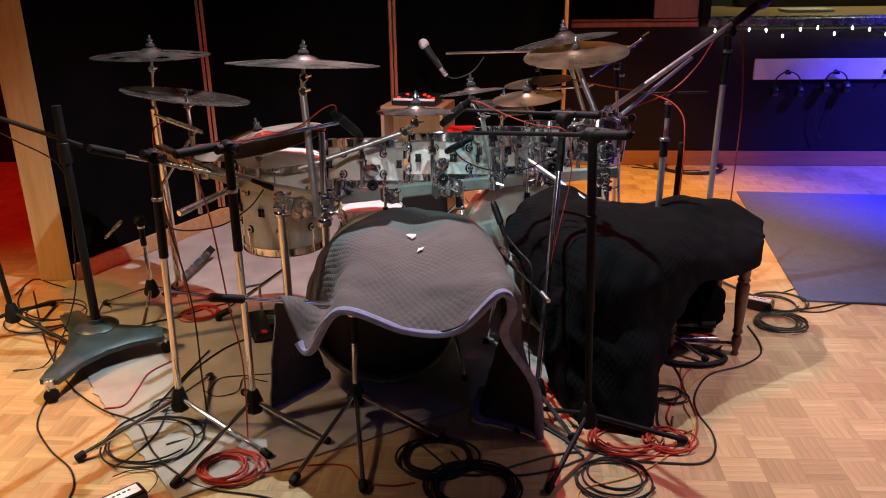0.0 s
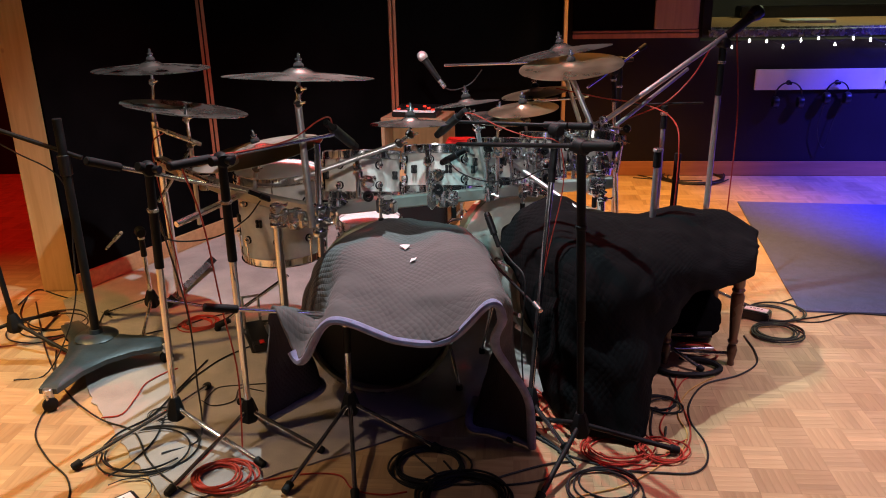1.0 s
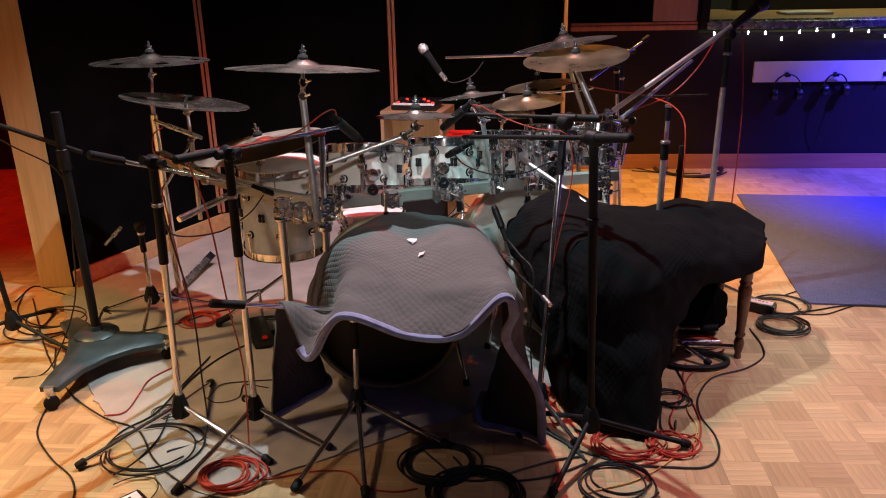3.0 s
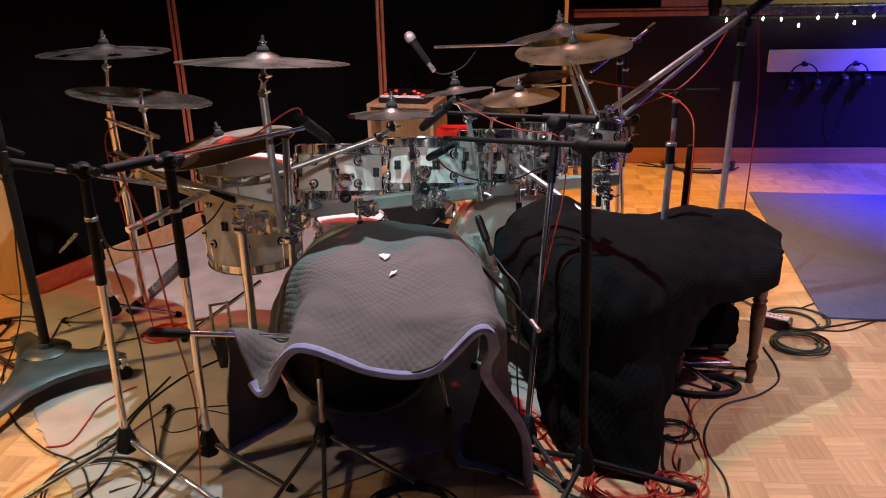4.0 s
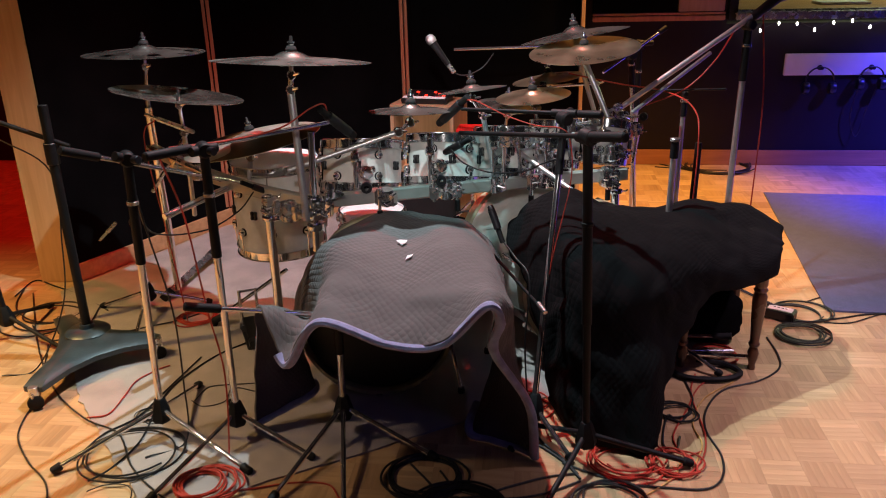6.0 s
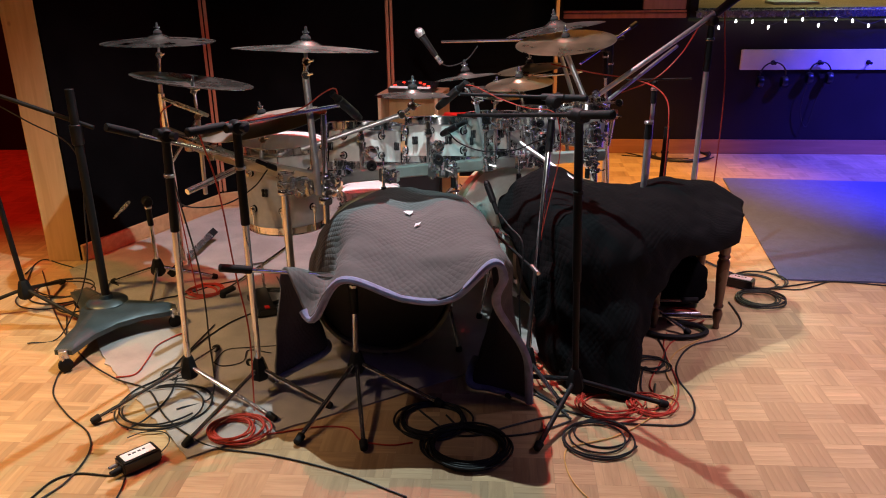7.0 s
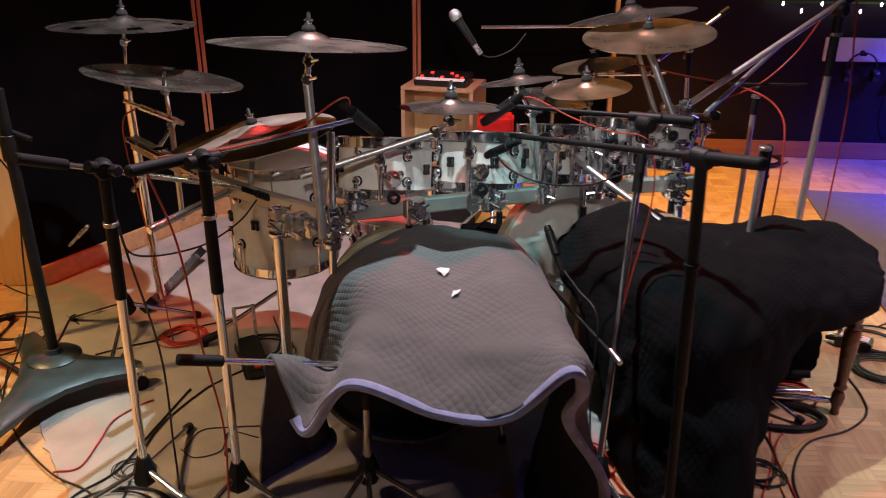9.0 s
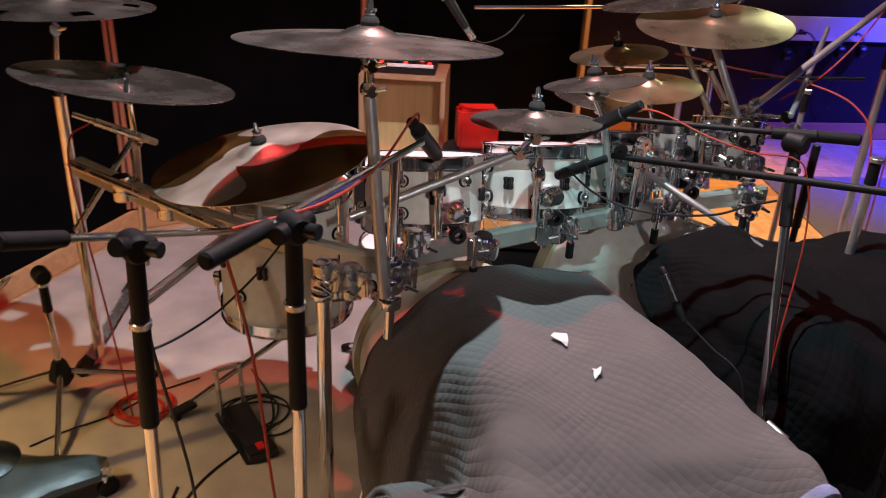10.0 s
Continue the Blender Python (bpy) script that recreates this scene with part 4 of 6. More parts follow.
for i, (x, y, z0) in enumerate([(-0.2, 2.575, 0.76), (0.06, 2.68, 0.76), (0.29, 2.78, 0.76), (0.49, 2.86, 0.76)]):
    tb = thing("tom_mount", (x, y, 0.665), "chrome tom mount clamped to the rack", "tom mount", "tom mounts")
    part("post", rod((x - 0.03, y - 0.01, 0.66), (x - 0.03, y + 0.0, 0.86), 0.010, None, 14), CHROME, tb)
    part("ball_clamp", lathe([(0, -0.024), (0.018, -0.022), (0.026, -0.008), (0.026, 0.008), (0.018, 0.022), (0, 0.024)], pose(x + 0.01, y - 0.015, z0, 90, 0, 25), 18), CHROME, tb)
    part("arm", rod((x - 0.03, y, z0), (x + 0.03, y + 0.04, z0), 0.012, None, 14), CHROME, tb)
    part("socket", lathe([(0.010, 0), (0.020, 0), (0.022, 0.008), (0.020, 0.02), (0.010, 0.02)], pose(x + 0.012, y - 0.03, z0 - 0.05, 90, 0, 10), 18), PLASTIC, tb)
    part("collar", lathe([(0, 0), (0.017, 0), (0.018, 0.012), (0.014, 0.03), (0, 0.03)], pose(x - 0.03, y - 0.006, 0.80), 16), CHROME, tb)


# short posts, wing screws and black grips that hang along the curved bar
rg = random.Random(33)
line = smooth_line(BAR, 6)
for k in (1, 3, 4, 7, 8, 10):
    q = line[2 + 2 * k]
    up = k % 3 != 1
    g = thing("accessory_post", (q.x, q.y - 0.03, q.z), "short accessory post clamped to the drum rack", "rack post", "rack posts")
    x, y = q.x + rg.uniform(-0.02, 0.02), q.y - 0.031
    z0, z1 = (q.z - 0.035, q.z + rg.uniform(0.04, 0.10)) if up else (q.z - rg.uniform(0.07, 0.10), q.z + 0.035)
    part("post", rod((x, y, z0), (x, y - 0.004, z1), 0.0065, None, 12), CHROME, g, "chrome post")
    part("jaw", box((x, y + 0.004, q.z), (0.034, 0.022, 0.058), None, None, 0.005), CHROME, g, "chrome clamp jaw")
    if up:
        part("cap", lathe([(0, 0), (0.011, 0.001), (0.014, 0.008), (0.013, 0.018), (0.007, 0.024), (0, 0.025)], pose(x, y - 0.004, z1 - 0.006, rg.uniform(-25, 25), rg.uniform(-25, 25), 0), 14), CHROME if k % 2 else PLASTIC, g, "rounded cap")
    else:
        part("grip", rod((x, y, z0 - 0.004), (x, y, z0 + 0.040), 0.0105, None, 14), RUBBER, g, "black rubber grip")
    sc = rod((x + 0.012, y - 0.006, q.z + 0.012), (x + 0.016, y - 0.040, q.z + 0.012), 0.0035, None, 8)
    rod((x + 0.002, y - 0.039, q.z + 0.010), (x + 0.030, y - 0.039, q.z + 0.015), 0.0045, 0.0035, 8, sc)
    part("wing_screw", sc, CHROME, g, "chrome wing screw")

# multi-clamps and short arms that crowd the right end of the rack
rg = random.Random(21)
for k in range(9):
    x = 0.30 + 0.065 * k
    y = 2.76 + 0.045 * k + rg.uniform(-0.05, 0.05)
    z0 = rg.uniform(0.76, 0.90)
    mc = thing("multi_clamp", (x, y, 0.67), "chrome multi-clamp with wing screws on the rack", "clamp", "rack clamps")
    part("post", rod((x, y, 0.66), (x + rg.uniform(-0.02, 0.02), y, z0), 0.009, None, 12), CHROME, mc)
    clamp((x, y - 0.005, z0 - 0.01), mc, 0.85, CHROME, 40 + k)
    part("memory_lock", lathe([(0.008, 0), (0.016, 0), (0.017, 0.010), (0.008, 0.010)], pose(x, y, 0.70), 14), CHROME, mc)
    e = (x + rg.uniform(-0.10, 0.10), y - rg.uniform(0.02, 0.08), z0 + rg.uniform(-0.03, 0.05))
    part("arm", rod((x, y, z0 - 0.01), e, 0.006, None, 10), STEEL, mc)
    part("socket", lathe([(0.006, -0.012), (0.016, -0.012), (0.018, 0), (0.016, 0.012), (0.006, 0.012)], pose(*e, 90, 0, rg.uniform(-40, 40)), 14), PLASTIC if k % 2 else CHROME, mc)


# ---- blankets ----
QROWS = [
    [(-0.420, 2.39, 0.20), (-0.425, 2.41, 0.31), (-0.385, 2.43, 0.44), (-0.295, 2.47, 0.542), (-0.16, 2.55, 0.590), (0.00, 2.58, 0.590), (0.14, 2.60, 0.560), (0.24, 2.60, 0.50), (0.27, 2.60, 0.45), (0.285, 2.60, 0.40), (0.29, 2.60, 0.35), (0.29, 2.60, 0.30)],
    [(-0.390, 2.25, 0.12), (-0.412, 2.28, 0.28), (-0.372, 2.29, 0.44), (-0.285, 2.32, 0.550), (-0.165, 2.38, 0.600), (0.00, 2.40, 0.600), (0.12, 2.40, 0.612), (0.245, 2.37, 0.555), (0.295, 2.35, 0.47), (0.315, 2.34, 0.37), (0.31, 2.33, 0.26), (0.30, 2.32, 0.15)],
    [(-0.315, 2.13, 0.095), (-0.345, 2.12, 0.27), (-0.310, 2.11, 0.48), (-0.262, 2.10, 0.600), (-0.185, 2.10, 0.655), (-0.01, 2.15, 0.602), (0.16, 2.15, 0.632), (0.280, 2.12, 0.585), (0.330, 2.09, 0.49), (0.350, 2.07, 0.36), (0.31, 2.06, 0.19), (0.22, 2.05, 0.03)],
    [(-0.40, 2.07, 0.055), (-0.385, 2.04, 0.24), (-0.270, 1.985, 0.41), (-0.222, 1.955, 0.500), (-0.155, 1.95, 0.605), (0.02, 1.94, 0.578), (0.17, 1.91, 0.600), (0.300, 1.88, 0.605), (0.355, 1.88, 0.54), (0.360, 1.92, 0.40), (0.375, 1.97, 0.20), (0.300, 2.00, 0.014)],
    [(-0.455, 2.04, 0.036), (-0.435, 2.005, 0.24), (-0.350, 1.915, 0.500), (-0.245, 1.865, 0.462), (-0.160, 1.85, 0.580), (0.03, 1.84, 0.540), (0.18, 1.82, 0.556), (0.302, 1.805, 0.622), (0.350, 1.825, 0.555), (0.342, 1.870, 0.415), (0.400, 1.930, 0.210), (0.385, 1.965, 0.014)],
    [(-0.490, 2.00, 0.026), (-0.455, 1.98, 0.25), (-0.388, 1.880, 0.528), (-0.284, 1.785, 0.392), (-0.168, 1.755, 0.545), (0.03, 1.745, 0.490), (0.18, 1.735, 0.500), (0.302, 1.735, 0.618), (0.338, 1.760, 0.560), (0.318, 1.815, 0.440), (0.418, 1.890, 0.225), (0.437, 1.93, 0.014)],
]
bm, grid, _ = sheet(QROWS, 12, 16, 0.012, 3)
front = [g[-1].copy() for g in grid]
quilt = thing("quilted_blanket", (0, 2.2, 0), "grey quilted moving blanket draped over the bass drum", "blanket")
sheet_ob = part("sheet", bm, QUILT_BACK, quilt)
sheet_ob.data.materials.append(QUILT)
th = sheet_ob.modifiers.new("thickness", "SOLIDIFY")
th.thickness, th.offset, th.material_offset, th.material_offset_rim = 0.010, -1, 1, 1
part("binding", sweep(front[33:], 0.0155, 9, None, 0.8), BINDING, quilt, "blue grey binding tape along the hem")
for edge in (grid[0][26:], grid[-1][26:]):
    part("binding", sweep([q + Vector((0, 0, 0.012)) for q in edge], 0.0145, 9, None, 0.8), BINDING, quilt, "blue grey binding tape along the hem")
# ragged white patches over the quilt, painting two overexposed spots of light
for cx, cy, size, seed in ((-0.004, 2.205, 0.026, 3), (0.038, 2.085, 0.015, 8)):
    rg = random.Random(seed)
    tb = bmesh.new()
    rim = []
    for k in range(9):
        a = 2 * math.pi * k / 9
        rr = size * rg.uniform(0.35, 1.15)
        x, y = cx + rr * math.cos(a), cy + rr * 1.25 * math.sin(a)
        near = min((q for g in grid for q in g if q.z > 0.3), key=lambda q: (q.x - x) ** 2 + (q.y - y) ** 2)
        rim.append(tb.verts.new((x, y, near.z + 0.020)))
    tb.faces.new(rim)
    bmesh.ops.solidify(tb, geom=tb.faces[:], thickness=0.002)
    solo("light_spot_patch", tb, PAPER_AND_LIGHT_SPOT, (cx, cy, 0.585), "small white patch that paints a spot of light on the grey blanket", "tape")

DROWS = [
    [(0.400, 2.76, 0.550), (0.475, 2.76, 0.595), (0.58, 2.76, 0.600), (0.72, 2.82, 0.53), (0.88, 2.90, 0.48), (1.05, 2.96, 0.50), (1.20, 2.97, 0.48), (1.33, 2.95, 0.44)],
    [(0.317, 2.67, 0.510), (0.40, 2.67, 0.600), (0.52, 2.66, 0.660), (0.69, 2.70, 0.600), (0.84, 2.73, 0.575), (1.02, 2.75, 0.605), (1.20, 2.80, 0.560), (1.345, 2.84, 0.480)],
    [(0.385, 2.49, 0.400), (0.445, 2.45, 0.555), (0.54, 2.42, 0.635), (0.69, 2.44, 0.610), (0.84, 2.48, 0.580), (1.00, 2.52, 0.570), (1.17, 2.60, 0.535), (1.32, 2.66, 0.488)],
    [(0.465, 2.30, 0.22), (0.515, 2.25, 0.42), (0.58, 2.18, 0.52), (0.70, 2.20, 0.52), (0.82, 2.25, 0.50), (0.94, 2.33, 0.48), (1.10, 2.45, 0.485), (1.295, 2.56, 0.462)],
    [(0.485, 2.28, 0.10), (0.54, 2.17, 0.24), (0.60, 2.09, 0.28), (0.71, 2.09, 0.28), (0.80, 2.13, 0.29), (0.875, 2.22, 0.32), (1.03, 2.37, 0.408), (1.285, 2.545, 0.418)],
    [(0.49, 2.28, 0.016), (0.545, 2.12, 0.016), (0.61, 2.03, 0.016), (0.71, 2.00, 0.016), (0.80, 1.985, 0.016), (0.855, 2.14, 0.19), (1.00, 2.34, 0.375), (1.275, 2.54, 0.385)],
]
bm, grid, _ = sheet(DROWS, 12, 10, 0.022, 9)
drape = thing("black_blanket", (0.8, 2.3, 0), "black moving blanket thrown over a bass drum and a bench", "blanket")
sheet_ob = part("sheet", bm, DRAPE, drape)
th = sheet_ob.modifiers.new("thickness", "SOLIDIFY")
th.thickness, th.offset = 0.010, -1

# ---- bench ----
bench = thing("bench", (1.15, 2.75, 0), "dark walnut bench with turned legs under the blanket", "bench")
part("seat", box((1.075, 2.80, 0.432), (0.45, 0.44, 0.028), None, None, 0.008), WALNUT, bench)
part("apron", box((1.08, 2.615, 0.388), (0.29, 0.02, 0.06), None, None, 0.003), WALNUT, bench)
LEG = [(0, 0), (0.013, 0.0), (0.015, 0.006), (0.012, 0.02), (0.018, 0.045), (0.021, 0.07), (0.016, 0.085), (0.013, 0.092), (0.020, 0.10), (0.021, 0.108), (0.016, 0.116), (0.019, 0.16), (0.024, 0.24), (0.026, 0.30), (0.020, 0.315), (0.026, 0.325), (0.020, 0.335), (0.023, 0.345), (0.023, 0.418), (0, 0.418)]
for x in (0.985, 1.315):
    for y in (2.585, 2.925):
        mm = pose(x - (0.07 if x > 1.1 else 0), y, 0)
        part("leg", lathe(LEG, mm, 18), WALNUT, bench, "turned leg")


fs = thing("folded_stand", (1.10, 2.66, 0), "folded chrome stand lying under the bench", "stand")
part("tube", rod((0.93, 2.62, 0.040), (1.235, 2.60, 0.040), 0.010, None, 14), CHROME, fs, "chrome tube")
part("tube", rod((0.95, 2.74, 0.052), (1.15, 2.70, 0.075), 0.008, None, 14), CHROME, fs, "chrome tube")
part("tube", rod((0.94, 2.67, 0.020), (1.20, 2.68, 0.022), 0.008, None, 14), STEEL, fs, "steel tube")
part("clutch", rod((1.12, 2.705, 0.070), (1.19, 2.692, 0.080), 0.014, None, 14), RUBBER, fs, "black clutch")
part("rubber_foot", rod((0.915, 2.621, 0.040), (0.955, 2.618, 0.040), 0.015, None, 14), RUBBER, fs)


# ---- stands ----
def tripod(name, base, feet, top, label, hub=0.115, chrome=True, sleeve=0.28, r=0.0115, group="microphone stands", joint=True, tube=None):
    """A folding microphone stand: hub on the pole, three legs with rubber toes, a tube and an upper sleeve."""
    b, t = Vector((*base, 0)), Vector(top)
    d = (t - Vector((base[0], base[1], 0.05))).normalized()
    st = thing(name, (base[0], base[1], 0), label, "microphone stand", group)
    h = Vector((base[0], base[1], hub))
    hubm, _ = frame_of(h - d * 0.045, t)
    part("hub", lathe([(0, 0), (0.026, 0.0), (0.034, 0.012), (0.034, 0.03), (0.020, 0.078), (0.016, 0.085), (0, 0.085)], hubm, 6), RUBBER, st, "black plastic hub")
    for f in feet:
        f = Vector((f[0], f[1], 0.014))
        s = h + (f - h).normalized() * 0.02
        e = s + (f - s) * 0.95
        lg = part("leg", rod(s, e, 0.0085, None, 12), CHROME if chrome else BLACK, st)
        part("rubber_foot", rod(s + (f - s) * 0.90, f, 0.0145, 0.0125, 14, None, 0.004), RUBBER, lg, "black rubber toe")
    L = (t - h).length
    mid = h + (t - h) * (1 - sleeve / L)
    part("tube", rod(h, mid, r, None, 18), tube or CHROME if chrome else BLACK, st, "chrome tube" if chrome else "")
    part("sleeve", rod(mid - d * 0.05, t, r + 0.0035, r + 0.002, 18), BLACK, st, "black grip sleeve")
    part("collar", rod(mid + d * (sleeve * 0.5), mid + d * (sleeve * 0.5 + 0.012), r + 0.006, None, 18), STEEL if chrome else BLACK, st)
    if joint:
        part("joint", lathe([(0, -0.024), (0.018, -0.024), (0.023, -0.018), (0.023, 0.018), (0.018, 0.024), (0, 0.024)], pose(*t, 90, 0, 35), 18), BLACK, st)
    return st


def boom(st, a, j, b, grip=0.12, r=0.0075, chrome=True):
    """A boom through the joint j, its grip end at a and its thin end at b."""
    a, j, b = Vector(a), Vector(j), Vector(b)
    d = (b - a).normalized()
    part("boom", rod(a, b, r, None, 12), CHROME if chrome else BLACK, st, "chrome boom" if chrome else "")
    part("boom_grip", rod(a - d * 0.005, a + d * grip, r + 0.006, None, 14, None, 0.004), RUBBER, st, "black rubber grip")
    part("boom_clutch", rod(j - d * 0.045, j + d * 0.045, r + 0.007, None, 14), BLACK, st)
    s = d.cross(Vector((0, 0, 1))).normalized()
    part("clutch_knob", rod(j + s * 0.01, j + s * 0.045, 0.010, 0.013, 12), PLASTIC, st)


def mic(name, a, b, label, r=0.011, head=0.0, mat=None):
    """A pencil or vocal microphone from tail a to nose b."""
    a, b = Vector(a), Vector(b)
    d = (b - a).normalized()
    L = (b - a).length
    mc = thing(name, a, label, "microphone", "microphones")
    if head:
        part("body", rod(a, b - d * head * 1.4, r * 0.8, head * 0.72, 18), mat or PLASTIC, mc)
        m, _ = frame_of(b - d * head, b)
        part("grille", lathe([(0, -head * 0.9), (head * 0.8, -head * 0.85), (head, -head * 0.3), (head, 0.0), (head * 0.85, head * 0.55), (head * 0.45, head * 0.92), (0, head)], m, 20), MESHGRILLE, mc, "silver ball grille")
        part("collar", rod(b - d * head * 2.0, b - d * head * 1.7, head * 0.86, None, 18), BLACK, mc)
    else:
        part("body", rod(a, a + d * L * 0.78, r, None, 18), mat or PLASTIC, mc)
        part("grille", rod(a + d * L * 0.76, b, r * 0.93, r * 0.8, 18, None, 0.004), MESHGRILLE if mat else BLACK, mc)
    part("plug", rod(a - d * 0.05, a, r * 0.7, None, 14), STEEL if mat or head else RUBBER, mc, "steel plug" if mat or head else "black plug")
    return mc


# chrome boom stands before the drums
s3 = tripod("boom_stand", (-0.790, 1.955), [(-1.060, 1.730), (-0.430, 1.780), (-0.810, 2.290)], (-0.748, 1.930, 0.965), "chrome microphone stand with a black sleeve and boom")
boom(s3, (-0.90, 1.86, 1.005), (-0.748, 1.930, 0.965), (-0.66, 2.55, 0.72), 0.13)
s4 = tripod("boom_stand", (-0.530, 1.955), [(-0.690, 1.610), (-0.255, 1.870), (-0.645, 2.175)], (-0.517, 1.940, 0.990), "chrome microphone stand with a black sleeve and boom")
boom(s4, (-0.62, 1.80, 1.003), (-0.517, 1.940, 0.990), (-0.285, 2.440, 0.968), 0.15)
s5 = tripod("boom_stand", (-0.190, 2.020), [(-0.328, 1.645), (-0.100, 1.620), (0.135, 1.900)], (-0.180, 2.000, 0.465), "low chrome microphone stand propping up the blanket", sleeve=0.10)
boom(s5, (-0.560, 1.775, 0.573), (-0.180, 2.000, 0.468), (0.10, 2.09, 0.400), 0.10)
s6 = tripod("boom_stand", (0.592, 1.925), [(0.920, 1.940), (0.450, 1.650), (0.40, 2.12)], (0.562, 1.935, 1.030), "black microphone stand with a long level boom", chrome=False, sleeve=0.5)
boom(s6, (0.645, 1.805, 1.058), (0.562, 1.935, 1.030), (0.16, 2.52, 0.915), 0.16, chrome=False)
s7 = tripod("boom_stand", (0.432, 2.07), [(0.55, 1.93), (0.36, 1.96), (0.42, 2.26)], (0.512, 2.38, 0.992), "chrome microphone stand between the two blankets", sleeve=0.13, r=0.010)
boom(s7, (0.625, 2.34, 1.012), (0.512, 2.395, 1.006), (0.158, 2.60, 0.983), 0.13, 0.0065, False)
s2 = tripod("microphone_stand", (-1.790, 2.610), [(-1.475, 2.505), (-2.10, 2.50), (-1.80, 2.93)], (-1.85, 2.60, 0.95), "black microphone stand by the pine post", chrome=False, sleeve=0.2)
st = tripod("short_stand", (-1.300, 2.900), [(-1.560, 2.935), (-1.225, 2.590), (-1.06, 3.02)], (-1.285, 2.86, 0.45), "short chrome stand with a clip-on microphone", sleeve=0.07, r=0.010)
mic("pencil_microphone", (-1.40, 2.83, 0.415), (-1.36, 2.845, 0.455), "short silver pencil microphone on a low stand", 0.0085, 0, STEEL)

# heavy stand on a cast base with castors
hs = thing("studio_stand", (-1.36, 2.47, 0), "tall black studio stand on a cast triangular base with castors", "microphone stand", "microphone stands")
tips = [Vector((-1.345, 2.10, 0.085)), Vector((-1.070, 2.50, 0.085)), Vector((-1.58, 2.67, 0.085))]
cen = Vector((-1.352, 2.49, 0.085))
bm = bmesh.new()
ring = []
for i in range(3):
    a, b = tips[i], tips[(i + 1) % 3]
    side = (b - a).normalized()
    for k, w in ((0.0, 0.032), (0.25, 0.0), (0.5, 0.0), (0.75, 0.0)):
        p = a + (b - a) * k
        if k == 0:
            ring.append(a + (cen - a).normalized().cross(Vector((0, 0, 1))) * -0.035)
            ring.append(a + (cen - a).normalized().cross(Vector((0, 0, 1))) * 0.035)
        else:
            ring.append(p + (cen - p) * (0.06 + 0.16 * (1 - abs(k - 0.5) * 2)))
ring.sort(key=lambda p: math.atan2(p.y - cen.y, p.x - cen.x))
lo = [bm.verts.new((p.x, p.y, 0.066)) for p in ring]
mi = [bm.verts.new((p.x, p.y, 0.086)) for p in ring]
hi = [bm.verts.new((p.x + (cen.x - p.x) * 0.12, p.y + (cen.y - p.y) * 0.12, 0.100)) for p in ring]
h2 = [bm.verts.new((cen.x + (p.x - cen.x) * 0.35, cen.y + (p.y - cen.y) * 0.35, 0.118)) for p in ring]
n = len(ring)
for A, B in ((lo, mi), (mi, hi), (hi, h2)):
    for i in range(n):
        bm.faces.new((A[i], A[(i + 1) % n], B[(i + 1) % n], B[i]))
bm.faces.new(h2)
bm.faces.new(lo[::-1])
bmesh.ops.recalc_face_normals(bm, faces=bm.faces[:])
part("cast_base", bm, BASEMETAL, hs, "dark blue grey cast base")
part("boss", lathe([(0, 0.10), (0.085, 0.10), (0.086, 0.118), (0.070, 0.130), (0.03, 0.134), (0.026, 0.15), (0, 0.15)], pose(cen.x, cen.y, 0), 32), BASEMETAL, hs)
part("pole", rod((cen.x, cen.y, 0.13), (-1.36, 2.50, 1.02), 0.0175, None, 20), BLACK, hs)
part("pole_clutch", rod((-1.36, 2.50, 0.80), (-1.36, 2.50, 0.88), 0.024, None, 16), PLASTIC, hs)
part("boom", rod((-1.88, 2.47, 1.085), (-1.29, 2.51, 0.865), 0.009, None, 12), BLACK, hs)
for tp in tips:
    cs = part("castor", rod((tp.x, tp.y, 0.05), (tp.x, tp.y, 0.088), 0.018, None, 14), STEEL, hs, "swivel castor")
    part("wheel", lathe([(0, -0.011), (0.020, -0.011), (0.027, -0.007), (0.028, 0), (0.027, 0.007), (0.020, 0.011), (0, 0.011)], pose(tp.x + 0.008, tp.y - 0.012, 0.029, 90, 0, 40), 22), RUBBER, cs, "black wheel")
    part("fork", box((tp.x + 0.006, tp.y - 0.008, 0.045), (0.010, 0.034, 0.05), None, None, 0.003), STEEL, cs)

# overhead stand and long boom at the back
oh = tripod("overhead_stand", (1.235, 3.18), [(1.53, 3.04), (1.03, 2.97), (1.24, 3.52)], (1.252, 3.20, 1.205), "tall chrome overhead stand with a long boom", sleeve=0.17, r=0.013, tube=SATIN)
part("boom", rod((0.730, 3.02, 0.895), (1.32, 3.225, 1.275), 0.011, None, 16), SATIN, oh, "long chrome boom")
part("counterweight", rod((1.262, 3.203, 1.232), (1.385, 3.245, 1.322), 0.017, 0.021, 18, None, 0.006), BLACK, oh, "black counterweight")
part("weight_end", lathe([(0, -0.03), (0.024, -0.026), (0.032, 0), (0.028, 0.022), (0.014, 0.034), (0, 0.036)], frame_of((1.385, 3.245, 1.322), (1.41, 3.254, 1.338))[0], 18), PLASTIC, oh)
ob2 = tripod("overhead_stand", (0.905, 2.66), [(1.12, 2.50), (0.80, 2.47), (0.95, 2.92)], (0.912, 2.66, 0.865), "slim chrome stand behind the black blanket", sleeve=0.02, r=0.012, joint=False, tube=SATIN)
part("boom", rod((0.78, 2.88, 0.915), (1.157, 3.419, 1.072), 0.008, None, 14), SATIN, ob2, "chrome boom")
ob3 = tripod("microphone_stand", (1.100, 3.24), [(1.32, 3.16), (0.96, 3.06), (1.08, 3.48)], (1.108, 3.24, 0.720), "thick black stand behind the black blanket", chrome=False, sleeve=0.25, r=0.012, joint=False)
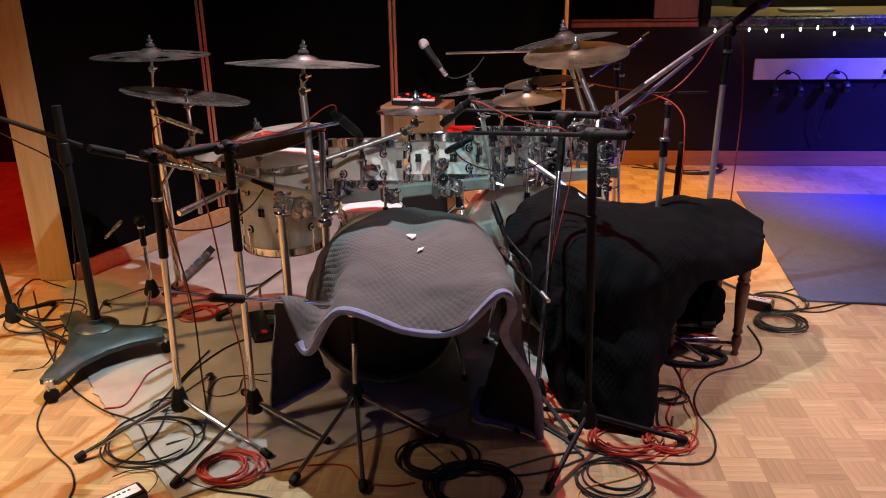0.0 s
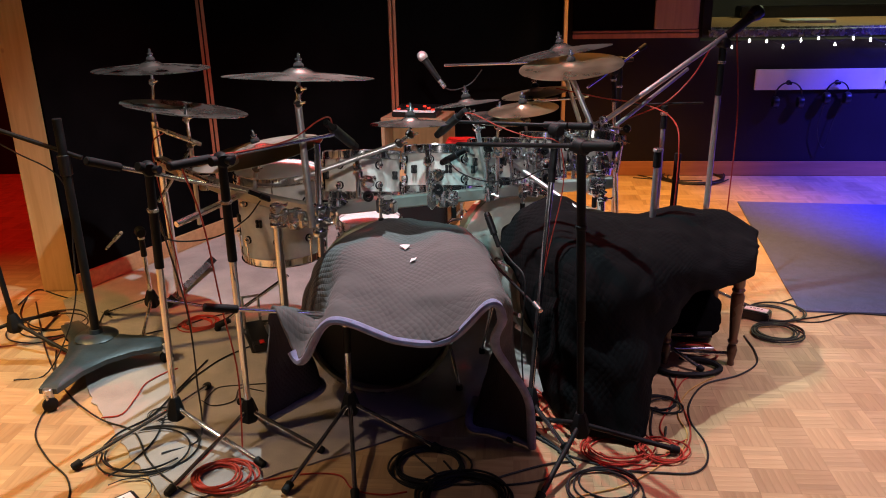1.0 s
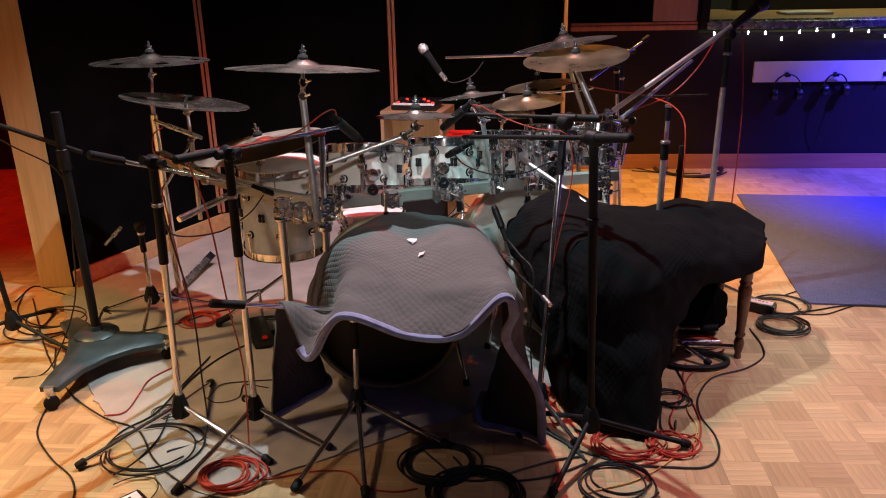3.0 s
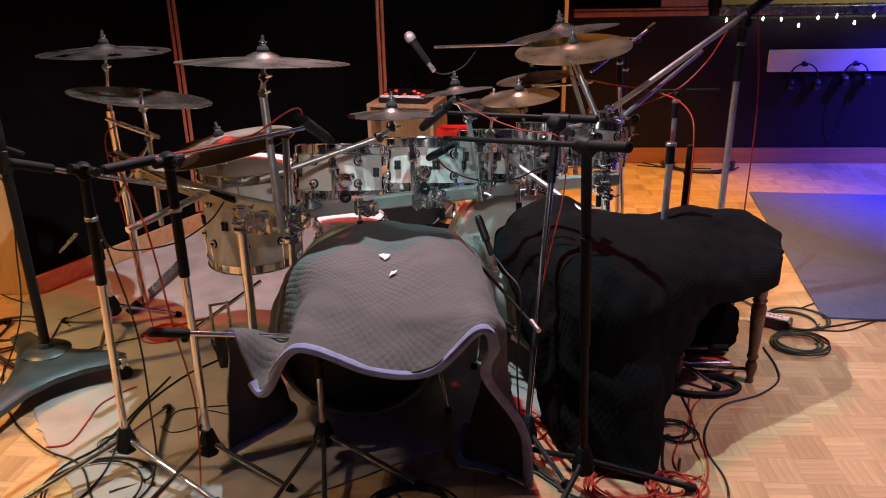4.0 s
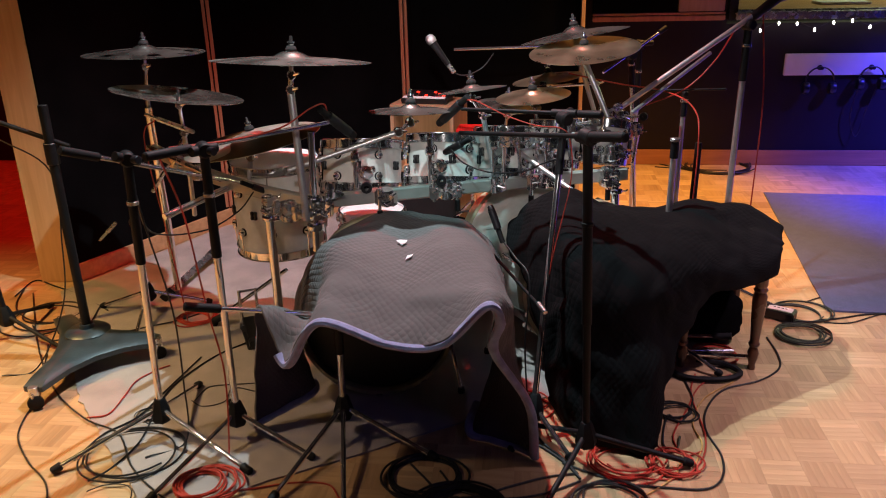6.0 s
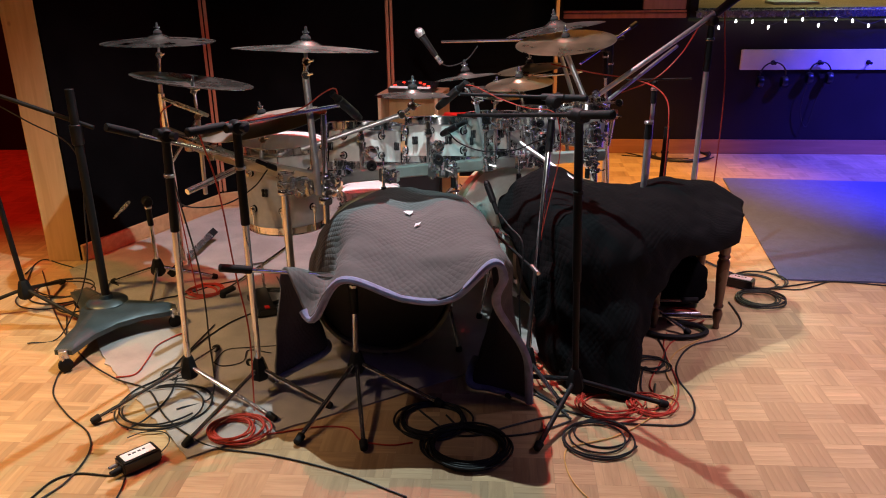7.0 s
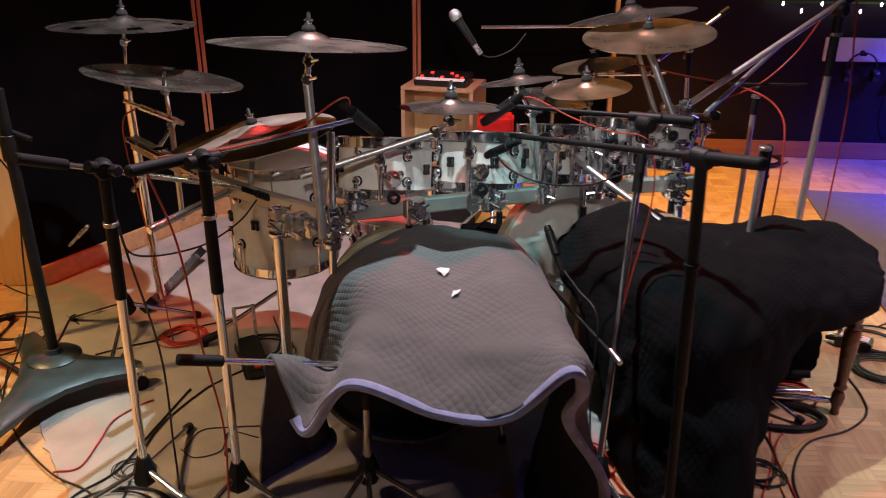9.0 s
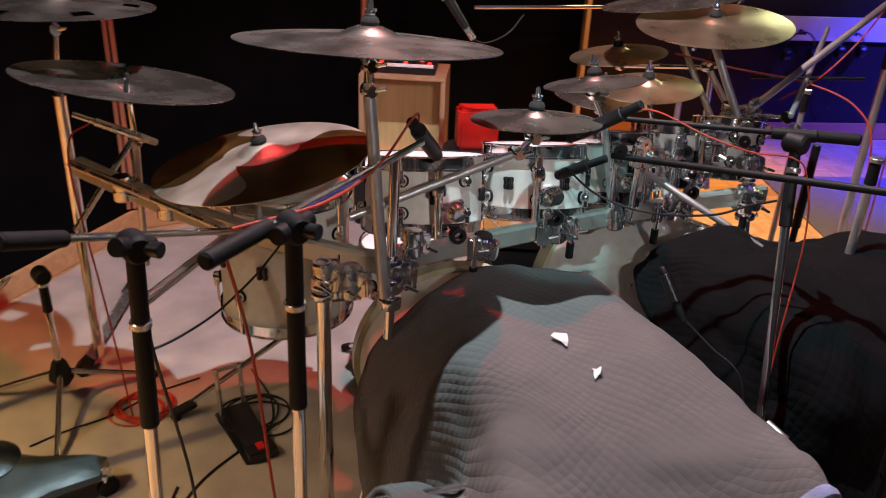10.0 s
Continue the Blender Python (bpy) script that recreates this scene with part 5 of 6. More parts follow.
ob6 = tripod("microphone_stand", (1.032, 3.26), [(1.25, 3.30), (0.90, 3.12), (0.98, 3.46)], (1.036, 3.253, 0.900), "slim chrome stand with a thin level boom", sleeve=0.02, r=0.010, joint=False, tube=SATIN)
part("boom", rod((0.86, 3.30, 0.930), (1.190, 3.20, 0.952), 0.005, None, 12), BLACK, ob6)
part("clamp", lathe([(0, -0.014), (0.010, -0.014), (0.013, -0.008), (0.013, 0.008), (0.010, 0.014), (0, 0.014)], pose(1.035, 3.248, 0.925, 90, 0, 20), 14), BLACK, ob6)
ob5 = tripod("microphone_stand", (0.92, 3.66), [(1.15, 3.55), (0.75, 3.50), (0.95, 3.95)], (0.84, 3.57, 1.05), "chrome boom stand reaching over the drums", sleeve=0.1, r=0.010)
boom(ob5, (1.004, 3.70, 1.154), (0.84, 3.56, 1.062), (0.708, 3.442, 0.988), 0.05, 0.0065)
vs = tripod("vocal_stand", (0.935, 4.02), [(1.17, 3.92), (0.77, 3.82), (0.94, 4.32)], (0.925, 3.99, 1.05), "chrome microphone stand behind the drums", sleeve=0.28, r=0.012, tube=SATIN)
boom(vs, (0.99, 4.01, 1.055), (0.925, 3.99, 1.055), (0.005, 3.80, 1.057), 0.10, 0.007)
mic("vocal_microphone", (-0.022, 3.79, 0.985), (-0.122, 3.787, 1.128), "vocal microphone with a silver ball grille", 0.017, 0.026)

# microphones on the booms
mic("condenser_microphone", (-0.292, 2.47, 0.985), (-0.235, 2.60, 0.885), "black condenser microphone above the toms", 0.018)
mic("tom_microphone", (0.165, 2.50, 1.02), (0.075, 2.60, 0.93), "black tom microphone on a boom", 0.016)
mic("tom_microphone", (0.15, 2.66, 0.845), (0.08, 2.70, 0.80), "black clip microphone at a tom's rim", 0.014)
mic("bass_drum_microphone", (0.30, 2.36, 0.62), (0.27, 2.40, 0.69), "black pencil microphone behind the bass drum", 0.013)
bmk = thing("short_boom", (0.33, 2.32, 0.52), "thin black boom with a grey end cap between the blankets", "boom", "microphone stands")
part("tube", rod((0.165, 2.73, 0.500), (0.448, 2.105, 0.448), 0.0055, None, 12), BLACK, bmk)
part("end_cap", rod((0.440, 2.122, 0.456), (0.462, 2.075, 0.446), 0.009, None, 12), STEEL, bmk, "grey end cap")
mic("clip_microphone", (-0.60, 2.50, 0.72), (-0.55, 2.55, 0.68), "black clip microphone on the floor tom", 0.012)
mic("pencil_microphone", (-1.03, 2.70, 0.93), (-0.90, 2.73, 0.87), "short pencil microphone under the china cymbal", 0.010, 0, STEEL)

# bass drum pedal and floor pedal on the rug
pd = thing("drum_pedal", (-0.74, 2.72, 0.007), "black drum pedal on the rug", "pedal")
q = pose(-0.745, 2.71, 0.0, 0, 0, 28)
part("base_plate", box((0, 0, 0.012), (0.095, 0.26, 0.010), q, None, 0.003), PLASTIC, pd)
part("foot_board", box((0, -0.02, 0.045), (0.075, 0.22, 0.008), q @ pose(0, 0, 0, 9, 0, 0), None, 0.003), PLASTIC, pd)
part("heel_block", box((0, -0.115, 0.030), (0.078, 0.05, 0.030), q, None, 0.004), PLASTIC, pd)
part("upright", rod(q @ Vector((-0.035, 0.10, 0.015)), q @ Vector((-0.035, 0.12, 0.17)), 0.007), STEEL, pd)
part("upright", rod(q @ Vector((0.035, 0.10, 0.015)), q @ Vector((0.035, 0.12, 0.17)), 0.007), STEEL, pd)
part("axle", rod(q @ Vector((-0.042, 0.12, 0.165)), q @ Vector((0.042, 0.12, 0.165)), 0.005), STEEL, pd)
part("badge", box((0, -0.115, 0.047), (0.02, 0.03, 0.004), q), REDPLASTIC, pd, "red badge")
hh = thing("stand_leg", (-0.69, 2.60, 0.007), "slanting chrome stand leg with rubber feet", "stand leg")
part("tube", rod((-0.93, 2.80, 0.045), (-0.63, 2.86, 0.25), 0.008), CHROME, hh)
part("rubber_foot", rod((-0.96, 2.79, 0.028), (-0.90, 2.806, 0.055), 0.015), RUBBER, hh)
part("rubber_foot", lathe([(0, 0), (0.012, 0.0), (0.016, 0.01), (0.012, 0.03), (0, 0.03)], pose(-0.955, 2.79, 0.007), 12), RUBBER, hh)


# ---- boxes ----
def direct_box(at, turn, label):
    d = thing("direct_box", (at[0], at[1], 0), label, "direct box", "direct boxes")
    m = pose(at[0], at[1], 0.003, 0, 0, turn) @ Matrix.Diagonal((0.82, 0.82, 0.82, 1))
    part("case", box((0, 0, 0.026), (0.150, 0.085, 0.050), m, None, 0.006), PLASTIC, d, "black metal case")
    part("label_plate", box((0, 0, 0.0525), (0.120, 0.052, 0.002), m), PAPER_AND_LIGHT_SPOT, d, "white printed label")
    for k, (x, w) in enumerate(((-0.030, 0.010), (-0.012, 0.014), (0.008, 0.012), (0.026, 0.010))):
        part("print_bar", box((x, 0.006, 0.0540), (w, 0.008, 0.0012), m), INK, d)
    part("socket", rod(m @ Vector((-0.075, -0.015, 0.026)), m @ Vector((-0.118, -0.018, 0.022)), 0.010, 0.008), RUBBER, d, "black plug")
    part("socket", rod(m @ Vector((-0.075, 0.018, 0.026)), m @ Vector((-0.110, 0.020, 0.022)), 0.007, 0.006), STEEL, d, "steel plug")
    return d


direct_box((-0.800, 1.525), 48, "black direct box with a white label lying on the parquet")
direct_box((1.470, 3.040), -30, "black direct box with a white label amid coiled cable")

sp = thing("wooden_cabinet", (-0.20, 4.36, 0), "pale plywood cabinet standing on a black crate", "cabinet")
cm = pose(-0.205, 4.36, 0, 0, 0, -10)
part("side", box((-0.178, 0, 0.505), (0.02, 0.30, 0.37), cm, None, 0.002), BEECH, sp)
part("side", box((0.178, 0, 0.505), (0.02, 0.30, 0.37), cm, None, 0.002), BEECH, sp)
part("top_board", box((0, 0, 0.699), (0.376, 0.30, 0.018), cm, None, 0.002), BEECH, sp)
part("bottom_board", box((0, 0, 0.311), (0.376, 0.30, 0.018), cm, None, 0.002), BEECH, sp)
part("back_board", box((0, 0.02, 0.505), (0.336, 0.012, 0.37), cm), PINE, sp, "brown recessed panel")
cr = thing("black_crate", (-0.20, 4.36, 0), "black crate under the plywood cabinet", "crate")
part("body", box((0, 0, 0.151), (0.42, 0.32, 0.298), cm, None, 0.01), PLASTIC, cr)
mx = thing("small_mixer", (-0.19, 4.33, 0.71), "small mixer with rows of red lit buttons on the cabinet", "mixer")
mm = cm @ pose(0.005, -0.02, 0.710, 6, 0, 0)
part("case", box((0, 0, 0.024), (0.27, 0.19, 0.032), mm, None, 0.005), PLASTIC, mx)
part("front_strip", box((0, -0.078, 0.042), (0.25, 0.03, 0.006), mm), PAPER_AND_LIGHT_SPOT, mx, "white strip")
for i in range(7):
    for j in range(3):
        if (i * 3 + j * 5) % 4 != 3:
            part("button", box((-0.105 + i * 0.035, -0.04 + j * 0.035, 0.043), (0.016, 0.012, 0.008), mm), REDLAMP if (i + j) % 3 == 0 else RUBBER, mx, "button")
rb = solo("red_case", box((0.075, 4.02, 0.545), (0.17, 0.12, 0.17), None, None, 0.012), REDPLASTIC, (0.075, 4.02, 0.46), "red plastic case on the drum stool", "case")
th = thing("drum_stool", (0.075, 4.02, 0), "round black drum stool behind the toms", "stool")
part("seat", lathe([(0, 0.385), (0.13, 0.385), (0.15, 0.40), (0.152, 0.43), (0.14, 0.455), (0.11, 0.459), (0, 0.459)], pose(0.075, 4.02, 0), 36), PLASTIC, th)
part("post", rod((0.075, 4.02, 0.12), (0.075, 4.02, 0.39), 0.014), STEEL, th)
for k in range(3):
    a = 0.5 + k * 2.094
    part("leg", rod((0.075, 4.02, 0.22), (0.075 + 0.20 * math.cos(a), 4.02 + 0.20 * math.sin(a), 0.012), 0.009), STEEL, th)



def bag(at, size, label, seed):
    """A slumped soft black bag."""
    bm = bmesh.new()
    bmesh.ops.create_icosphere(bm, subdivisions=4, radius=1)
    for v in bm.verts:
        q = v.co.copy()
        k = 1 + 0.16 * noise.noise(q * 1.7 + Vector((seed, 0, 0))) + 0.06 * noise.noise(q * 5 + Vector((0, seed, 0)))
        p = Vector((math.copysign(abs(q.x) ** 0.7, q.x), math.copysign(abs(q.y) ** 0.7, q.y), math.copysign(abs(q.z) ** 0.75, q.z))) * k
        v.co = Vector((at[0] + p.x * size[0] / 2, at[1] + p.y * size[1] / 2, max(at[2], at[2] + size[2] / 2 + p.z * size[2] / 2)))
    b = thing("soft_bag", at, label, "bag", "black bags")
    part("body", bm, WALLBLACK, b)
    part("strap", sweep(smooth_line([(at[0] - size[0] * 0.3, at[1], at[2] + size[2] * 0.9), (at[0] - size[0] * 0.1, at[1] - 0.03, at[2] + size[2] * 1.12), (at[0] + size[0] * 0.15, at[1] - 0.03, at[2] + size[2] * 1.10), (at[0] + size[0] * 0.32, at[1], at[2] + size[2] * 0.88)], 5), 0.010, 8, None, 0.4), RUBBER, b, "black strap")
    return b


bag((0.13, 3.22, 0.007), (0.42, 0.26, 0.36), "slumped black bag behind the bass drum", 2)
bag((1.10, 2.86, 0.001), (0.32, 0.24, 0.22), "slumped black bag under the bench", 5)

# hanging and stretched leads
cable([(-1.80, 2.47, 1.05), (-1.56, 2.49, 0.90), (-1.38, 2.50, 0.77), (-1.372, 2.47, 0.50), (-1.40, 2.44, 0.25), (-1.50, 2.35, 0.02), (-1.62, 2.30, 0.006)], CABLE, 0.003, "thin black cable drooping from a boom")
cable([(-0.60, 1.83, 1.0), (-0.585, 1.90, 0.80), (-0.57, 1.93, 0.50), (-0.555, 1.96, 0.25), (-0.53, 1.86, 0.02), (-0.50, 1.76, 0.012)], RED_CABLE, 0.0028, "thin red cable hanging down a stand")
cable([(-0.75, 1.93, 0.96), (-0.755, 1.98, 0.75), (-0.73, 2.02, 0.45), (-0.72, 2.00, 0.20), (-0.70, 1.92, 0.02), (-0.80, 1.83, 0.011)], CABLE, 0.003, "black cable hanging down a stand")
cable([(-0.60, 1.90, 1.005), (-0.47, 2.02, 1.00), (-0.38, 2.22, 0.995), (-0.32, 2.36, 1.03), (-0.295, 2.44, 1.03), (-0.292, 2.47, 0.99)], RED_CABLE, 0.0028, "thin red cable taped along a boom")
cable([(0.17, 2.49, 1.03), (0.22, 2.44, 1.04), (0.32, 2.40, 1.00), (0.42, 2.38, 0.97), (0.50, 2.36, 0.965), (0.53, 2.34, 0.93), (0.535, 2.30, 0.80), (0.47, 2.20, 0.50), (0.44, 2.10, 0.10)], RED_CABLE, 0.002, "red cable sagging along a boom")
cable([(1.20, 3.19, 1.19), (1.13, 3.20, 1.06), (1.02, 3.18, 0.955), (0.86, 3.10, 0.905)], RED_CABLE, 0.003, "red cable strung from the overhead boom")
cable([(0.55, 3.2, 1.02), (0.75, 3.18, 0.98), (0.93, 3.1, 0.96), (1.02, 2.95, 0.92), (1.03, 2.85, 0.80), (1.02, 2.83, 0.40), (1.03, 2.85, 0.02)], RED_CABLE, 0.003, "red cable hanging behind the black blanket")
cable([(1.31, 3.23, 1.25), (1.345, 3.22, 0.90), (1.34, 3.2, 0.50), (1.33, 3.2, 0.02)], RED_CABLE, 0.003, "red cable hanging from the overhead stand")
cable([(-0.02, 3.79, 0.96), (0.05, 3.80, 0.93), (0.14, 3.83, 0.96), (0.20, 3.84, 1.03)], CABLE, 0.003, "black cable looping under a vocal microphone")
cable([(0.10, 2.68, 0.83), (0.16, 2.60, 0.79), (0.26, 2.52, 0.775), (0.38, 2.44, 0.80), (0.45, 2.40, 0.84), (0.50, 2.38, 0.86)], CABLE, 0.0028, "black cable sagging from a tom microphone")
cable([(-1.05, 2.72, 0.92), (-1.10, 2.72, 0.88), (-1.12, 2.75, 0.75), (-1.10, 2.78, 0.40), (-1.08, 2.80, 0.012)], RED_CABLE, 0.0026, "thin red cable hanging beside the rack")
cable([(-0.75, 1.95, 0.85), (-0.80, 2.10, 0.68), (-0.74, 2.35, 0.60), (-0.66, 2.48, 0.63), (-0.60, 2.50, 0.70)], CABLE, 0.0028, "black cable sagging towards the floor tom")
cable([(0.30, 2.36, 0.60), (0.36, 2.28, 0.55), (0.41, 2.20, 0.50), (0.40, 2.12, 0.30), (0.42, 2.05, 0.012)], CABLE, 0.0028, "black cable hanging between the blankets")
cable([(1.05, 2.62, 0.012), (1.15, 2.58, 0.016), (1.19, 2.52, 0.014), (1.12, 2.47, 0.014), (1.00, 2.47, 0.014), (0.93, 2.52, 0.014)], RUBBER, 0.011, "thick grey cable duct curled under the bench")


# ---- cables ----
cable([(-1.593, 2.565, 0.004), (-1.479, 2.351, 0.004), (-1.382, 2.16, 0.004), (-1.347, 2.029, 0.004), (-1.293, 1.91, 0.004), (-1.173, 1.784, 0.004), (-1.052, 1.686, 0.004), (-0.991, 1.577, 0.004), (-0.985, 1.432, 0.004), (-1.021, 1.337, 0.004)], CABLE, 0.0032)
cable([(-1.995, 3.08, 0.004), (-1.638, 2.563, 0.004), (-1.363, 2.232, 0.004), (-1.128, 2.036, 0.011), (-0.956, 1.954, 0.011), (-0.829, 1.791, 0.011), (-0.708, 1.684, 0.011), (-0.591, 1.621, 0.005), (-0.395, 1.59, 0.004), (-0.162, 1.517, 0.004), (0.061, 1.408, 0.004)], CABLE, 0.0032)
cable([(-0.919, 1.699, 0.011), (-0.881, 1.77, 0.011), (-0.861, 1.919, 0.011), (-0.899, 2.126, 0.011), (-0.904, 2.289, 0.011), (-0.844, 2.499, 0.011), (-0.759, 2.628, 0.011), (-0.682, 2.722, 0.011), (-0.689, 2.869, 0.011), (-0.767, 3.039, 0.011)], CABLE, 0.0032)
cable([(-1.018, 1.866, 0.011), (-1.002, 1.952, 0.011), (-0.939, 2.058, 0.011), (-0.92, 2.239, 0.011), (-0.894, 2.497, 0.011)], CABLE, 0.0032)
cable([(-1.117, 2.037, 0.011), (-1.053, 2.066, 0.011), (-1.056, 2.186, 0.011), (-1.065, 2.296, 0.011), (-1.024, 2.384, 0.011), (-0.99, 2.422, 0.011)], RED_CABLE, 0.0028, label="thin red cable across the rug")
cable([(-0.464, 1.7, 0.004), (-0.393, 1.72, 0.004), (-0.286, 1.756, 0.004), (-0.179, 1.755, 0.004), (-0.119, 1.685, 0.004), (-0.023, 1.665, 0.004), (0.049, 1.684, 0.004)], RED_CABLE, 0.0028, label="thin red cable on the parquet")
cable([(1.368, 2.845, 0.004), (1.372, 2.697, 0.004), (1.346, 2.585, 0.004), (1.251, 2.487, 0.004), (1.108, 2.41, 0.004), (1.024, 2.275, 0.004), (0.997, 2.143, 0.004), (1.018, 2.005, 0.004), (0.999, 1.894, 0.004), (0.942, 1.832, 0.004), (0.838, 1.827, 0.004), (0.726, 1.835, 0.004), (0.616, 1.875, 0.004), (0.523, 1.924, 0.004)], CABLE, 0.0036)
cable([(0.893, 1.972, 0.004), (0.845, 1.869, 0.004), (0.715, 1.754, 0.004), (0.581, 1.696, 0.004), (0.542, 1.657, 0.004), (0.54, 1.569, 0.004), (0.562, 1.487, 0.004), (0.605, 1.412, 0.004)], YELLOW_CABLE, 0.0026, label="thin yellow cable on the parquet")
cable([(1.639, 3.03, 0.004), (1.71, 3.046, 0.004), (1.86, 3.1, 0.004), (1.99, 3.099, 0.004), (2.158, 3.065, 0.004)], CABLE, 0.0036)
cable([(1.639, 3.003, 0.004), (1.749, 3.008, 0.004), (1.945, 3.118, 0.004), (2.15, 3.106, 0.004)], CABLE, 0.003)
cable([(1.637, 3.22, 0.004), (1.693, 3.259, 0.004), (1.718, 3.275, 0.004)], CABLE, 0.003)
cable([(0.558, 1.872, 0.004), (0.479, 1.85, 0.004), (0.363, 1.792, 0.004), (0.269, 1.738, 0.004), (0.175, 1.739, 0.004), (0.092, 1.83, 0.004), (0.036, 1.9, 0.004)], CABLE, 0.0036)
cable([(0.575, 1.837, 0.004), (0.456, 1.764, 0.004), (0.325, 1.734, 0.004), (0.211, 1.768, 0.004), (0.149, 1.851, 0.004)], CABLE, 0.0036)
cable([(0.417, 2.034, 0.004), (0.466, 1.997, 0.004), (0.532, 1.925, 0.004), (0.575, 1.848, 0.004)], CABLE, 0.0045)
cable([(0.43, 2.124, 0.004), (0.458, 2.036, 0.004), (0.515, 1.961, 0.004), (0.568, 1.872, 0.004)], CABLE, 0.004)
cable([(0.443, 2.202, 0.004), (0.471, 2.109, 0.004), (0.489, 2.037, 0.004)], RED_CABLE, 0.003, label="red cable between the blankets")
cable([(0.983, 2.464, 0.004), (0.985, 2.319, 0.004), (0.921, 2.182, 0.004), (0.886, 2.224, 0.004), (0.847, 2.055, 0.004), (0.881, 2.017, 0.004), (0.906, 2.098, 0.004)], CABLE, 0.0036)
cable([(1.028, 2.518, 0.004), (0.988, 2.366, 0.004), (0.988, 2.102, 0.004), (0.937, 1.945, 0.004), (0.845, 1.869, 0.004), (0.713, 1.88, 0.004), (0.661, 1.931, 0.004)], RED_CABLE, 0.0028, label="red cable looping beside the black blanket")
cable([(1.157, 2.524, 0.004), (1.036, 2.442, 0.004), (0.959, 2.272, 0.004), (0.885, 2.097, 0.004), (0.908, 2.0, 0.004), (0.962, 2.021, 0.004)], RED_CABLE, 0.0028, label="red cable looping beside the black blanket")
cable([(1.156, 2.472, 0.004), (1.028, 2.344, 0.004), (0.963, 2.184, 0.004), (0.97, 2.061, 0.004), (0.927, 1.944, 0.004)], YELLOW_CABLE, 0.0026, label="thin yellow cable on the parquet")
cable([(-2.062, 3.04, 0.004), (-2.082, 3.234, 0.004), (-1.942, 3.175, 0.004), (-1.776, 3.089, 0.004), (-1.601, 2.971, 0.004), (-1.51, 2.902, 0.011)], CABLE, 0.0034)
cable([(-2.083, 3.154, 0.004), (-1.985, 2.933, 0.004), (-1.839, 2.802, 0.004), (-1.699, 2.776, 0.004), (-1.641, 2.878, 0.004)], CABLE, 0.0034)
cable([(-1.568, 2.934, 0.011), (-1.514, 2.736, 0.011), (-1.547, 2.638, 0.004), (-1.638, 2.61, 0.004), (-1.776, 2.74, 0.004)], CABLE, 0.0034)
cable([(-0.782, 2.176, 0.011), (-0.769, 2.271, 0.011), (-0.684, 2.299, 0.011), (-0.573, 2.319, 0.011)], CABLE, 0.002)
cable([(-0.794, 2.176, 0.011), (-0.737, 2.142, 0.011), (-0.671, 2.181, 0.011), (-0.677, 2.275, 0.011), (-0.579, 2.256, 0.011)], CABLE, 0.002)
cable([(-1.327, 2.681, 0.011), (-1.248, 2.747, 0.011), (-1.14, 2.816, 0.011), (-1.041, 2.922, 0.011), (-0.925, 2.997, 0.011)], CABLE, 0.003)
cable([(1.277, 5.597, 0.004), (1.442, 5.547, 0.004), (1.598, 5.462, 0.004), (1.844, 5.433, 0.004)], CABLE, 0.004)
cable([(0.771, 5.524, 0.004), (0.99, 5.597, 0.004), (1.26, 5.707, 0.004), (1.487, 5.537, 0.004), (1.771, 5.509, 0.004)], CABLE, 0.004)
cable([(-1.051, 1.343, 0.004), (-1.029, 1.429, 0.004), (-0.967, 1.466, 0.004), (-0.865, 1.46, 0.004), (-0.839, 1.482, 0.004)], CABLE, 0.0034)
cable([(-0.77, 1.534, 0.011), (-0.752, 1.58, 0.011), (-0.75, 1.643, 0.011), (-0.788, 1.689, 0.011), (-0.855, 1.686, 0.011), (-0.897, 1.651, 0.011)], CABLE, 0.002)
cable([(-0.795, 1.349, 0.004), (-0.802, 1.401, 0.004), (-0.814, 1.455, 0.004)], CABLE, 0.003)
coil((0.225, 1.662, 0.0), 0.13, 9, CABLE, 0.0038, 1, label="black cable coiled on the parquet before the bass drum")
coil((0.112, 1.82, 0.0), 0.12, 6, CABLE, 0.0038, 7, label="black cable coiled under the blanket's edge")
coil((0.64, 1.737, 0.0), 0.115, 4, CABLE, 0.0034, 2, label="black cable coiled beside a microphone stand", wander=0.3)
coil((-0.545, 1.699, 0.006), 0.085, 8, RED_CABLE, 0.0034, 3, label="orange red cable coiled on the rug's edge", wander=0.35)
coil((-1.065, 2.849, 0.007), 0.085, 6, RED_CABLE, 0.003, 4, label="red cable coiled on the rug", wander=0.3)
coil((-0.851, 1.843, 0.007), 0.155, 3, CABLE, 0.0032, 5, label="black cable in wide loops on the rug")
coil((1.516, 2.878, 0.0), 0.105, 6, CABLE, 0.0036, 6, label="black cable coiled beside a direct box", wander=0.35)
coil((1.549, 3.076, 0.0), 0.12, 4, CABLE, 0.0036, 16, label="black cable coiled beside a direct box", wander=0.35)
coil((-1.727, 2.816, 0.0), 0.16, 3, CABLE, 0.0036, 8, label="black cable in loose loops by the pine post", wander=0.4)
coil((1.734, 5.605, 0.0), 0.24, 6, CABLE, 0.005, 9, label="heavy black cable coiled by the back wall")
coil((0.72, 1.933, 0.0), 0.11, 6, RED_CABLE, 0.003, 10, label="red cable heaped under the black blanket", wander=0.5)
coil((0.859, 1.947, 0.0), 0.07, 5, RED_CABLE, 0.003, 11, label="red cable heaped beside the black blanket", wander=0.5)
coil((0.913, 2.254, 0.0), 0.06, 4, CABLE, 0.003, 12, label="black cable heaped beside the black blanket", wander=0.5)
coil((1.148, 2.695, 0.0), 0.08, 4, RED_CABLE, 0.003, 13, label="red cable heaped under the bench", wander=0.5)
